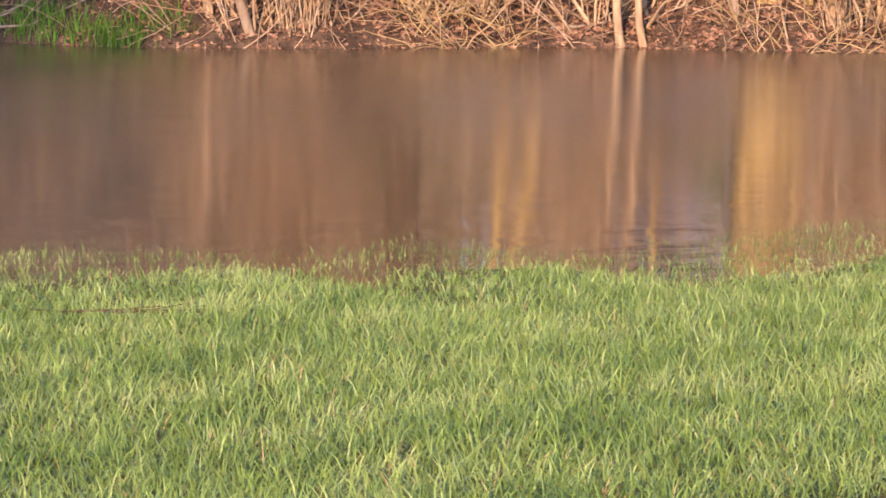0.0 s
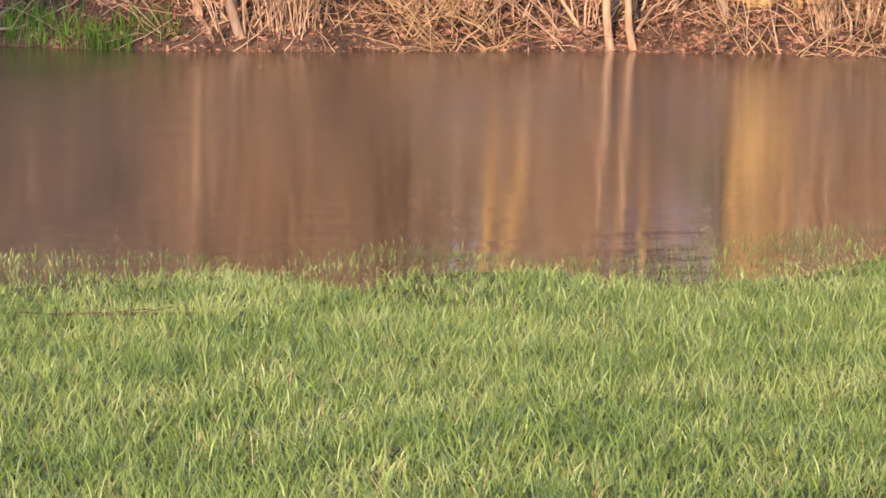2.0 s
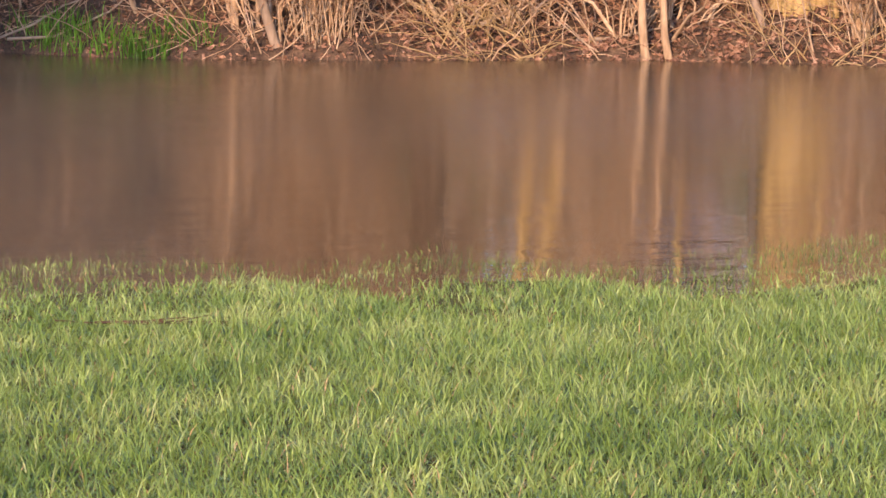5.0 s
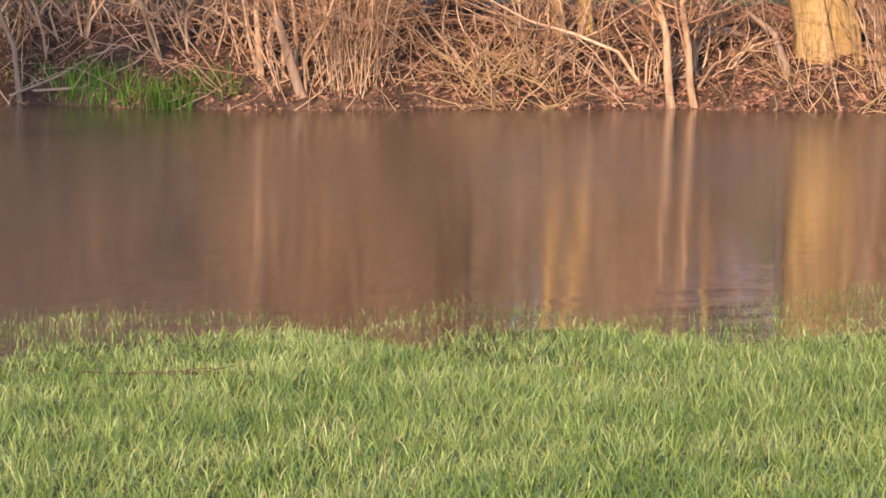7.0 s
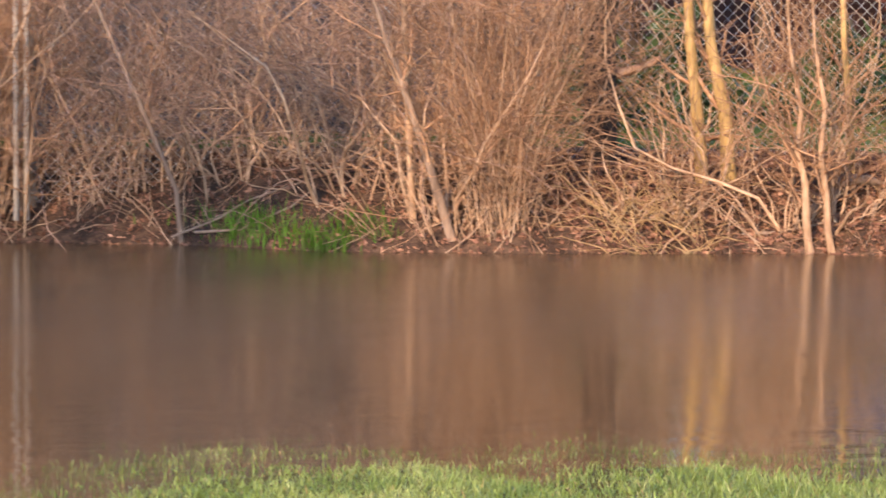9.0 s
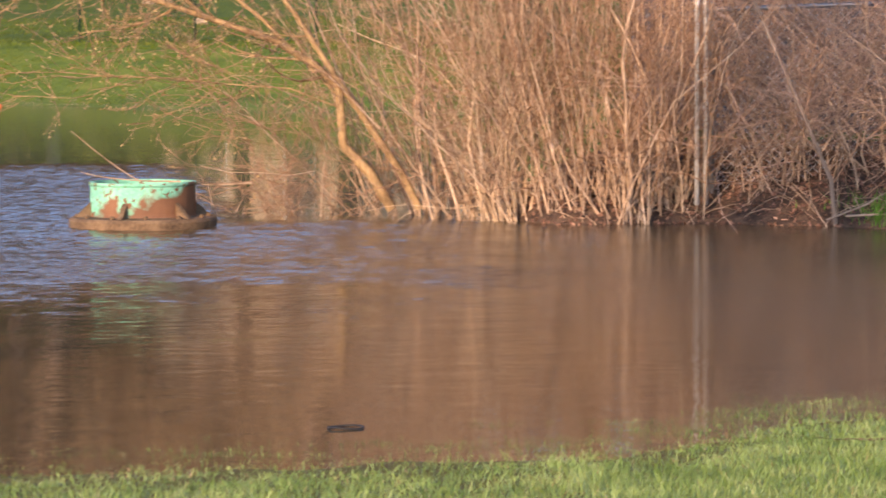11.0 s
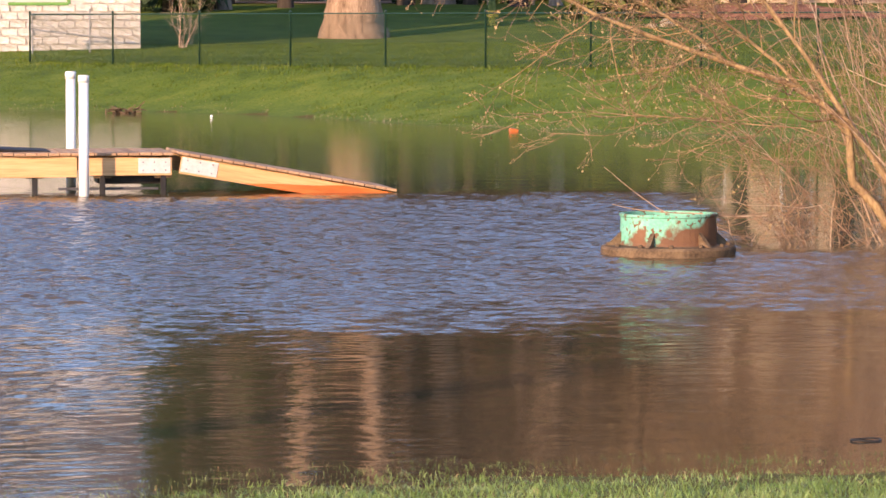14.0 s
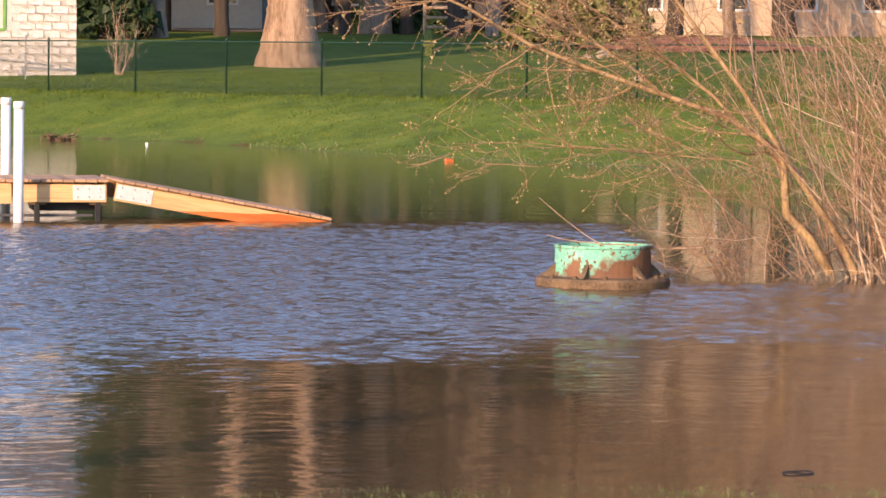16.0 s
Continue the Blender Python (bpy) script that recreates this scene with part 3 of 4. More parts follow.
def tree(name, x, y, girth, tall, seed, mat, label, flare=1.6, lean=(0, 0), limbs=14, twigs=500, fork=0.45, group="", crown_mat=None, arms=3, open_=0.42):
    """A bare tree: a flared trunk that forks, limbs, and a crown of fine twigs."""
    g = np.random.default_rng(seed)
    z = float(height(x, y))
    ob = thing(name, x, y, z, label, "tree", group)
    lx, ly = lean
    r = girth / 2
    ht = tall * fork
    pts = [(0, 0, -0.4), (0, 0, girth * 0.35), (lx * 0.15 * ht, ly * 0.15 * ht, girth * 1.1), (lx * 0.5 * ht, ly * 0.5 * ht, ht * 0.55), (lx * ht, ly * ht, ht)]
    put("trunk", trunk_mesh(g, pts, [r * flare, r * (1 + (flare - 1) * 0.4), r * 1.02, r * 0.92, r * 0.85], mat), ob)
    top = np.array([[lx * ht, ly * ht, ht - 0.15]])
    n1 = arms
    st = np.repeat(top, n1, 0)
    a = np.arange(n1) * 2 * math.pi / n1 + (g.uniform(0, 6) if n1 > 2 else 0.2)
    w = np.column_stack([np.cos(a) * open_, np.sin(a) * open_, np.ones(n1)])
    p1, r1 = grow(g, st, w, np.full(n1, tall * (1 - fork)), r * (0.6 if arms > 2 else 0.5), r * 0.1, 8, 0.1 if arms > 2 else 0.05, 0.02)
    if arms == 2:
        # two leaders that part low and then rise side by side
        t = np.linspace(0, 1, p1.shape[1])
        for k, s in enumerate((0.55, -1.3)):
            p1[k, :, 0] = top[0, 0] + s * (1 - np.exp(-12 * t)) + s * 1.2 * t ** 2 + 0.12 * np.sin(t * 17 + k)
            p1[k, :, 1] = top[0, 1]
        r1 = r1 * np.array([[0.9], [0.95]])
    v1, f1 = tubes(p1, r1, 10)
    p2, r2 = offshoots(g, p1, r1, limbs, tall * 0.3, 0.6, 0.6, 7, 0.1, 0.16)
    v2, f2 = tubes(p2, np.maximum(r2, 0.02), 6)
    put("limb_mass", quick_mesh("limb_mass", np.concatenate([v1, v2]), np.concatenate([f1, f2 + len(v1)]), mat, True), ob)
    p3, r3 = offshoots(g, p2, r2, twigs, tall * 0.13, 0.8, 0.5, 5, 0.15)
    v3, f3 = tubes(p3, np.maximum(r3, 0.008), 3)
    p4, r4 = offshoots(g, p3, r3, twigs * 3, tall * 0.07, 0.8, 0.6, 4, 0.1)
    v4, f4 = tubes(p4, np.maximum(r4, 0.006), 3)
    put("crown", quick_mesh("crown", np.concatenate([v3, v4]), np.concatenate([f3, f4 + len(v3)]), crown_mat or TWIG), ob)
    return ob


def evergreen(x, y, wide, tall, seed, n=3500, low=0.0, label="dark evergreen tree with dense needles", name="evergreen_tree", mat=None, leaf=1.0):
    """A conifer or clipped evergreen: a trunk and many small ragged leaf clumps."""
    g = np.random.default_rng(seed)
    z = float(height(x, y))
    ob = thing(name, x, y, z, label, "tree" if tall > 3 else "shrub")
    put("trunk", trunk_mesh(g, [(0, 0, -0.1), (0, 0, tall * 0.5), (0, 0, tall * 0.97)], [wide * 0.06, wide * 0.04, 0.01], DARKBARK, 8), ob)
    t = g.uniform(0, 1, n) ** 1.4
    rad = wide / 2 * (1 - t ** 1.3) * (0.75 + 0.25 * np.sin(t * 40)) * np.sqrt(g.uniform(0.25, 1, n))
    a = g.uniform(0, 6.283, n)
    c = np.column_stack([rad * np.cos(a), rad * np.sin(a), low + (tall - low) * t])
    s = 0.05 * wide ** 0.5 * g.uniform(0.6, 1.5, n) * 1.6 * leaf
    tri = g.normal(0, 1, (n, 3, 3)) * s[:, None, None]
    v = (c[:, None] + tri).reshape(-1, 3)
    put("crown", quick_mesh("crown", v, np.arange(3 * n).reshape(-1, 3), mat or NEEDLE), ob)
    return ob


# thicket on the bank, from the willow at the tip to the ochre trunk
g0 = np.random.default_rng(21)
for k, (x, back, wide, tall, stems, twigs, lean, fan) in enumerate([
        (3.2, 41.9, 0.8, 0.9, 8, 120, (-0.2, 0), 0.61), (3.9, 42.3, 0.9, 2.0, 7, 230, (-0.3, 0), 0.51),
        (4.7, 42.0, 0.8, 3.2, 44, 430, (-0.16, 0), 0.45), (5.3, 41.3, 0.8, 3.5, 55, 950, (-0.1, 0), 0.4),
        (5.2, 40.9, 0.3, 3.2, 26, 300, (-0.05, 0), 0.25), (5.9, 0.45, 0.8, 3.6, 60, 950, (-0.05, 0), 0.35),
        (6.5, 0.4, 0.7, 3.6, 70, 900, (-0.03, 0), 0.35), (6.3, 0.1, 0.5, 1.6, 40, 200, (0, 0), 0.4),
        (7.45, 1.1, 0.6, 2.7, 22, 420, (0.03, 0), 0.61), (7.9, 1.9, 0.6, 2.6, 20, 420, (0.0, 0), 0.51), (7.6, 0.7, 0.6, 2.4, 12, 200, (0.03, 0), 0.61), (8.2, 1.3, 0.8, 2.4, 26, 330, (0.05, 0), 0.61),
        (8.8, 1.5, 0.9, 2.4, 30, 360, (0, 0), 0.71), (9.35, 1.0, 0.7, 2.4, 34, 360, (0.0, 0), 0.61),
        (9.1, 2.2, 0.9, 2.6, 26, 300, (0.0, 0), 0.61), (12.5, 1.0, 0.4, 1.3, 7, 40, (0, 0), 0.61), (12.3, 0.5, 0.4, 1.0, 14, 90, (0, 0), 0.61), (9.7, 0.4, 0.45, 2.4, 16, 260, (0.0, 0), 0.61),
        (9.92, 0.3, 0.26, 2.8, 96, 800, (0, 0), 0.08), (10.85, 0.5, 0.4, 0.8, 7, 26, (0.05, 0), 0.61),
        (11.3, 0.35, 0.35, 1.3, 15, 170, (0, 0), 0.61), (11.9, 0.3, 0.3, 2.3, 15, 150, (0, 0), 0.41),
        (11.75, 2.0, 0.4, 2.3, 9, 70, (0, 0), 0.61),
        (13.3, 0.3, 0.5, 2.2, 36, 350, (0, 0), 0.4), (14.0, 0.6, 0.6, 2.4, 40, 450, (0, 0), 0.4), (14.9, 0.8, 0.8, 2.6, 45, 500, (0, 0), 0.4)]):
    y = back if back > 20 else float(bank_edge(x)) + back
    shrub(x, y, wide, tall, stems, int(twigs * (0.58 if 4.5 < x < 6.8 else 0.9)), 100 + k, lean, fan, wild=abs(fan * 100 % 10 - 1) < 0.1,
          mat=STRAWSTEM if 4.9 < x < 5.25 else None, flop=-0.07 if 9.9 < x < 10.3 else 0.0, thick=0.0045 if x < 4.5 or 9.9 < x < 10.3 else 0.0072,
          bold=1.2 if x < 4.5 or 9.9 < x < 10.3 else 1.9 if x < 6.8 else 1.6, twig_mat=DUSKTWIG if 7.3 < x < 9.6 else None)

# dead tangle of low canes along the waterline
def canes(x0, x1, n, seed, name, label, tall=0.6, mat=REED, back=0.9, flop=0.7):
    g = np.random.default_rng(seed)
    x = g.uniform(x0, x1, n)
    y = bank_edge(x) + g.uniform(-0.12, back, n) ** 1.0
    s = np.column_stack([x, y, np.maximum(height(x, y), -0.1) - 0.02])
    w = np.column_stack([g.normal(0, flop, n), g.normal(-0.2, flop * 0.6, n), np.ones(n)])
    p, r = grow(g, s, w, tall * g.uniform(0.4, 1.4, n), 0.0045 * g.uniform(0.6, 1.6, n), 0.0018, 6, 0.2, -0.06)
    return tagged(new(name, quick_mesh(name, *tubes(p, r, 4), mat, True)), label, "dead canes", kind="stuff")


canes(5.5, 15.5, 240, 31, "dead_canes", "tangle of dead tan canes and reeds along the waterline", flop=1.0)
canes(10.6, 11.35, 110, 32, "fallen_reeds", "heap of bleached fallen reeds on the bank", 0.6, STRAW, 0.7, 1.4)
canes(12.6, 15.5, 200, 33, "fallen_reeds", "bleached fallen reeds below the big trunk", 0.5, STRAW, 0.6, 1.2)


# leaf litter scattered on the bank
def litter():
    g = np.random.default_rng(41)
    n = 42000
    x = np.where(g.uniform(0, 1, n) < 0.72, g.uniform(10.4, 15.8, n), g.uniform(5.4, 10.6, n))
    y = bank_edge(x) + g.uniform(-0.1, 3.5, n)
    c = np.column_stack([x, y, height(x, y) + 0.02])
    a, b = g.normal(0, 1, (n, 3)), g.normal(0, 1, (n, 3))
    a[:, 2] *= 0.5
    a, b = unit(a) * g.uniform(0.012, 0.034, (n, 1)), unit(b) * g.uniform(0.008, 0.022, (n, 1))
    v = np.stack([c - a, c + b, c + a, c - b], 1).reshape(-1, 3)
    m = material("fallen_leaves", [(0.06, 0.03, 0.022), (0.23, 0.12, 0.08), (0.46, 0.29, 0.20)], 9, 0.9, bump=0, vary=0.5)
    tagged(new("leaf_litter", quick_mesh("leaf_litter", v, np.arange(4 * n).reshape(-1, 4), m)), "brown fallen leaves covering the bank", "fallen leaves", kind="stuff")


litter()


# single stems and trunks on the bank
def stem(name, pts, r0, r1, mat, label, seed, sides=9, twigs=12, long=0.5):
    """A slim tree: an uneven trunk along the given points with a few twigs."""
    g = np.random.default_rng(seed)
    pts = np.asarray(pts, float)
    foot = pts[0].copy()
    ob = thing(name, *foot, label, "tree", "slim trees on the bank")
    pts = pts - foot
    pts[0, 2] -= 0.12
    put("trunk", trunk_mesh(g, pts, np.linspace(r0, r1, len(pts)), mat, sides, 0.05), ob)
    if twigs:
        t = np.linspace(0, len(pts) - 1, 9)
        P = np.stack([np.interp(t, range(len(pts)), pts[:, c]) for c in range(3)], 1)[None]
        R = np.linspace(r0, r1, 9)[None]
        p2, r2 = offshoots(g, P, R, twigs, long, 0.7, 0.4, 6, 0.2)
        p3, r3 = offshoots(g, p2, r2, twigs * 4, long * 0.4, 0.8, 0.5, 4)
        v2, f2 = tubes(p2, np.maximum(r2, 0.003), 4)
        v3, f3 = tubes(p3, np.maximum(r3, 0.0016), 3)
        tagged(put("branch_mass", quick_mesh("branch_mass", np.concatenate([v2, v3]), np.concatenate([f2, f3 + len(v2)]), TWIG), ob), kind="stuff")
    return ob


stem("slim_tree", [(11.97, 37.29, 0.0), (11.93, 37.29, 0.2), (11.92, 37.29, 0.5), (11.86, 37.3, 0.75), (11.89, 37.3, 1.0), (11.80, 37.3, 1.48), (11.75, 37.4, 3.2)], 0.036, 0.009, PALE, "pale slim trunk rising from the waterline", 51, twigs=34, long=0.8)
stem("slim_tree", [(12.12, 37.21, 0.0), (12.06, 37.21, 0.16), (12.05, 37.21, 0.4), (12.0, 37.2, 0.7), (12.03, 37.2, 1.05), (11.95, 37.2, 1.48), (11.9, 37.3, 3.0)], 0.032, 0.008, PALE, "pale slim trunk rising from the waterline", 52, twigs=34, long=0.8)
stem("slim_tree", [(11.60, 38.52, 0.42), (11.55, 38.52, 0.89), (11.48, 38.5, 1.49), (11.35, 38.5, 3.6)], 0.055, 0.03, OCHRE, "ochre-barked slim tree on the bank", 53, twigs=14, long=0.55)
stem("slim_tree", [(11.75, 38.40, 0.57), (11.72, 38.40, 0.93), (11.60, 38.40, 1.49), (11.43, 38.35, 3.43)], 0.062, 0.03, OCHRE, "ochre-barked slim tree on the bank", 54, twigs=14, long=0.55)
stem("slim_tree", [(12.59, 38.1, 0.5), (12.56, 38.1, 1.0), (12.52, 38.1, 1.48), (12.45, 38.1, 3.4)], 0.034, 0.02, OCHRE, "ochre-barked slim tree on the bank", 55)
stem("slim_tree", [(9.40, 38.52, 0.2), (9.37, 38.52, 0.71), (9.33, 38.5, 1.49), (9.28, 38.6, 3.3)], 0.03, 0.016, PALE, "pale spotted slim trunk in the thicket", 56)
stem("leaning_tree", [(9.63, 38.2, 0.08), (9.44, 38.2, 0.57), (9.27, 38.2, 1.07), (9.11, 38.2, 1.49), (8.7, 38.4, 3.0)], 0.038, 0.014, GREYBARK, "grey leaning trunk at the water's edge", 57)
stem("leaning_tree", [(7.96, 39.65, 0.0), (7.91, 39.65, 0.4), (7.57, 39.65, 1.19), (7.24, 39.65, 1.93), (6.9, 39.7, 3.0)], 0.024, 0.008, GREYBARK, "brown leaning stem beside the green leaves", 58, long=0.9, twigs=10)
stem("dark_tree", [(11.09, 39.4, 0.4), (11.08, 39.4, 1.6), (11.04, 39.4, 4.5)], 0.125, 0.115, DARKBARK, "dark trunk at the back of the thicket", 59, 12, 6)
big = tree("ochre_tree", 13.08, 37.25, 0.40, 8.5, 60, OCHRE, "thick ochre-barked tree leaning slightly on the bank", 1.2, (-0.085, 0.0), fork=0.6)
stem("slim_tree", [(13.2, 36.9, 0.25), (13.1, 36.9, 0.91), (13.05, 36.9, 1.48), (12.9, 36.9, 3.4)], 0.038, 0.02, OCHRE, "slim stem against the thick trunk", 61)
stem("slim_tree", [(13.22, 36.6, 0.14), (13.18, 36.6, 0.91), (13.03, 36.6, 1.48), (12.8, 36.7, 2.8)], 0.04, 0.015, PALE, "pale slim stem leaning over the bank", 62)


def fallen(name, pts, r0, mat, label, seed, twigs=0):
    """A branch lying on the bank."""
    g = np.random.default_rng(seed)
    ob = thing(name, *pts[0], label, "branch", "fallen branches")
    P = np.asarray(pts, float) - np.asarray(pts[0])
    put("limb", trunk_mesh(g, P, np.linspace(r0, r0 * 0.4, len(P)), mat, 7, 0.08), ob)
    return ob


fallen("fallen_branch", [(11.0, 38.0, 0.22), (11.3, 38.1, 0.33), (11.46, 38.15, 0.42), (11.9, 38.3, 0.5)], 0.022, PALE, "pale fallen branch on the leafy bank", 1)
fallen("fallen_branch", [(7.85, 39.55, 0.06), (8.2, 39.5, 0.2), (8.42, 39.5, 0.33), (8.95, 39.5, 0.5)], 0.011, GREYBARK, "grey branch lying over the green shoots", 2)
fallen("fallen_branch", [(8.0, 39.45, 0.1), (8.3, 39.3, 0.12), (8.65, 39.1, 0.3), (8.8, 39.1, 0.42)], 0.012, GREYBARK, "grey branch lying over the green shoots", 3)
fallen("fallen_log", [(12.1, 37.7, 0.24), (12.4, 37.75, 0.5), (12.6, 37.8, 0.5), (12.85, 37.8, 0.4)], 0.06, GREYBARK, "crooked grey log at the foot of the trees", 4)
fallen("fallen_log", [(12.75, 37.1, 0.2), (12.72, 37.3, 0.5), (12.55, 37.4, 0.66)], 0.035, GREYBARK, "broken grey limb beside the thick trunk", 5)
fallen("fallen_branch", [(11.6, 37.7, 0.12), (11.85, 37.6, 0.14), (12.2, 37.5, 0.22)], 0.018, GREYBARK, "grey fallen branch on the leafy bank", 6)


# the willow at the tip of the bank leans out over the water
def willow():
    g = np.random.default_rng(71)
    ob = thing("leaning_willow", 4.4, 41.6, 0.0, "budding willow leaning low over the pond", "tree")
    A = np.array([(4.27, 41.58, 0.08), (4.06, 41.58, 0.42), (3.83, 41.60, 0.66), (3.79, 41.60, 1.18), (3.58, 41.63, 1.39), (3.19, 41.65, 1.62), (2.60, 41.70, 1.82), (1.85, 41.75, 2.08), (1.29, 41.78, 2.30), (0.68, 41.80, 2.65), (0.18, 41.80, 2.87)]) - (4.4, 41.6, 0)
    B = np.array([(4.51, 41.50, 0.08), (4.33, 41.50, 0.44), (3.82, 41.50, 1.18), (3.40, 41.55, 1.84), (3.00, 41.60, 2.37), (2.70, 41.65, 2.78), (2.34, 41.70, 3.27)]) - (4.4, 41.6, 0)
    D = np.array([(3.77, 41.60, 1.01), (3.37, 41.85, 1.17), (2.82, 41.90, 1.21), (2.26, 41.90, 1.27), (1.70, 41.90, 1.29), (1.31, 41.90, 1.33)]) - (4.4, 41.6, 0)
    C = np.array([(2.60, 41.70, 1.82), (2.35, 41.62, 2.04), (2.01, 41.60, 2.27), (1.68, 41.60, 2.45), (1.29, 41.60, 2.66), (0.84, 41.60, 2.93)]) - (4.4, 41.6, 0)
    E = np.array([(3.35, 41.64, 1.54), (3.14, 41.80, 1.78), (2.77, 41.80, 2.08), (2.44, 41.80, 2.32), (2.07, 41.80, 2.55), (1.62, 41.80, 2.83)]) - (4.4, 41.6, 0)
    P, R = [], []
    for name, pts, r0 in (("trunk", A, 0.05), ("limb", B, 0.036), ("limb", D, 0.007), ("limb", C, 0.02), ("limb", E, 0.02)):
        put(name, trunk_mesh(g, pts, np.linspace(r0, min(r0 * 0.7, 0.010), len(pts)), WILLOW, 10, 0.06), ob)
        t = np.linspace(0, len(pts) - 1, 12)
        P.append(np.stack([np.interp(t, range(len(pts)), pts[:, c]) for c in range(3)], 1))
        R.append(np.linspace(r0, 0.008, 12))
    P, R = np.array(P), np.array(R)
    i = g.integers(0, 5, 88)
    t = g.uniform(0.25, 0.99, 88) * 11
    j = t.astype(int).clip(0, 10)
    s = P[i, j] + (P[i, j + 1] - P[i, j]) * (t - j)[:, None]
    w = np.column_stack([g.normal(-0.7, 0.45, 88), g.normal(0, 0.45, 88), g.normal(0.1, 0.5, 88)])
    p2, r2 = grow(g, s, w, g.uniform(0.4, 1.3, 88), R[i, j] * 0.4, 0.003, 7, 0.16, 0.03)
    p3, r3 = offshoots(g, p2, r2, 700, 0.46, 0.6, 0.6, 5)
    p4, r4 = offshoots(g, p3, r3, 1500, 0.18, 0.6, 0.7, 4)
    for q in range(len(p2)):
        put("branch", quick_mesh("branch", *tubes(p2[q:q + 1], np.maximum(r2[q:q + 1], 0.0035), 5), WILLOW, True), ob)
    v3, f3 = tubes(p3, np.maximum(r3, 0.0025), 3)
    v4, f4 = tubes(p4, np.maximum(r4, 0.0018), 3)
    put("twig_mass", quick_mesh("twig_mass", np.concatenate([v3, v4]), np.concatenate([f3, f4 + len(v3)]), TWIG), ob)
    tips = np.concatenate([p3[:, -1], p4[:, -1], p4[:, 2]])
    v = (tips[:, None] + g.normal(0, 0.009, (len(tips), 4, 3))).reshape(-1, 3)
    k = np.arange(len(tips))[:, None] * 4
    put("bud_mass", quick_mesh("bud_mass", v, np.concatenate([k + [0, 1, 2], k + [0, 2, 3], k + [1, 2, 3]], 1).reshape(-1, 3), BUD), ob)


willow()


# fresh green blades on the bank
def green_clump():
    g = np.random.default_rng(81)
    for k, (cx, spread, n, tall, lo, hi) in enumerate(((8.36, 0.16, 300, 0.16, -0.06, 0.4), (8.72, 0.09, 170, 0.14, -0.1, 0.2), (9.0, 0.12, 130, 0.13, 0.05, 0.4))):
        x = g.normal(cx, spread, n)
        xy = np.column_stack([x, bank_edge(x) + g.uniform(lo, hi, n)])
        tagged(new("green_shoots", blades("green_shoots", xy, tall * g.uniform(0.5, 1.3, n), 0.0042, IRIS, 0.35, 82 + k)), "clump of bright green strap-leaved shoots at the waterline", "plants", "green clumps", kind="stuff")


green_clump()


# ---- chain-link fences ----
def wire_mesh(name, parent, length, tall, pitch, r, mat, z0=0.03):
    """Slanting wires both ways, bent at the crossings' plane, along local x."""
    n = int((length + tall) / pitch)
    a = []
    for k in range(n):
        for s in (1, -1):
            x0 = k * pitch - (tall if s > 0 else 0)
            t0, t1 = max(0.0, -x0 if s > 0 else x0 - length), min(tall, length - x0 if s > 0 else x0)
            if t1 - t0 > 0.02:
                a.append([(x0 + s * t0, s * r, z0 + t0), (x0 + s * t1, s * r, z0 + t1)])
    v, f = tubes(np.array(a), np.full((len(a), 2), r), 3)
    return put(name, quick_mesh(name, v, f, mat), parent)


def fence(p0, p1, posts, tall, pitch, wire, post_r, mat, wire_mat, label, cap=True):
    p0, p1 = np.array(p0, float), np.array(p1, float)
    L = float(np.hypot(*(p1 - p0)[:2]))
    turn = math.degrees(math.atan2(p1[1] - p0[1], p1[0] - p0[0]))
    ob = thing("chain_link_fence", *p0, label, "fence", turn=turn)
    slope = (p1[2] - p0[2]) / L
    for k in range(posts):
        bm = turned([(post_r, -0.1), (post_r, tall + 0.02), (post_r * 1.35, tall + 0.025), (post_r * 1.3, tall + 0.06), (post_r * 0.5, tall + 0.085)], 10)
        part("post", bm, mat, ob, m=pose(L * k / (posts - 1), 0, slope * L * k / (posts - 1)), smooth=True)
    v, f = tubes([[(0, 0, tall), (L, 0, tall + slope * L)]], [[post_r * 0.7] * 2], 8)
    put("top_rail", quick_mesh("top_rail", v, f, mat, True), ob)
    w = wire_mesh("wire_mesh", ob, L, tall - 0.04, pitch, wire, wire_mat)
    w.matrix_basis = Matrix(((1, 0, 0, 0), (0, 1, 0, post_r), (slope, 0, 1, 0), (0, 0, 0, 1)))
    return ob


fence((-10.114, 99.194, 0.86), (11.08, 77.25, 1.03), 11, 1.14, 0.075, 0.0042, 0.022, GREENSTEEL, GREENSTEEL, "green coated chain-link fence across the far lawn")
fence((7.04, 40.72, 0.22), (17.0, 38.9, 0.55), 4, 1.66, 0.086, 0.0019, 0.03, DULLSTEEL, GALV, "grey galvanised chain-link fence behind the thicket")
for x, y in ((6.84, 40.3), (6.93, 40.36)):
    tagged(part("gate_post", turned([(0.021, -0.1), (0.021, 1.66), (0.026, 1.665), (0.022, 1.70), (0.008, 1.715)], 12), GALV, None, smooth=True, m=pose(x, y, 0.26)), "weathered galvanised post at the fence's end", "post", "gate posts")


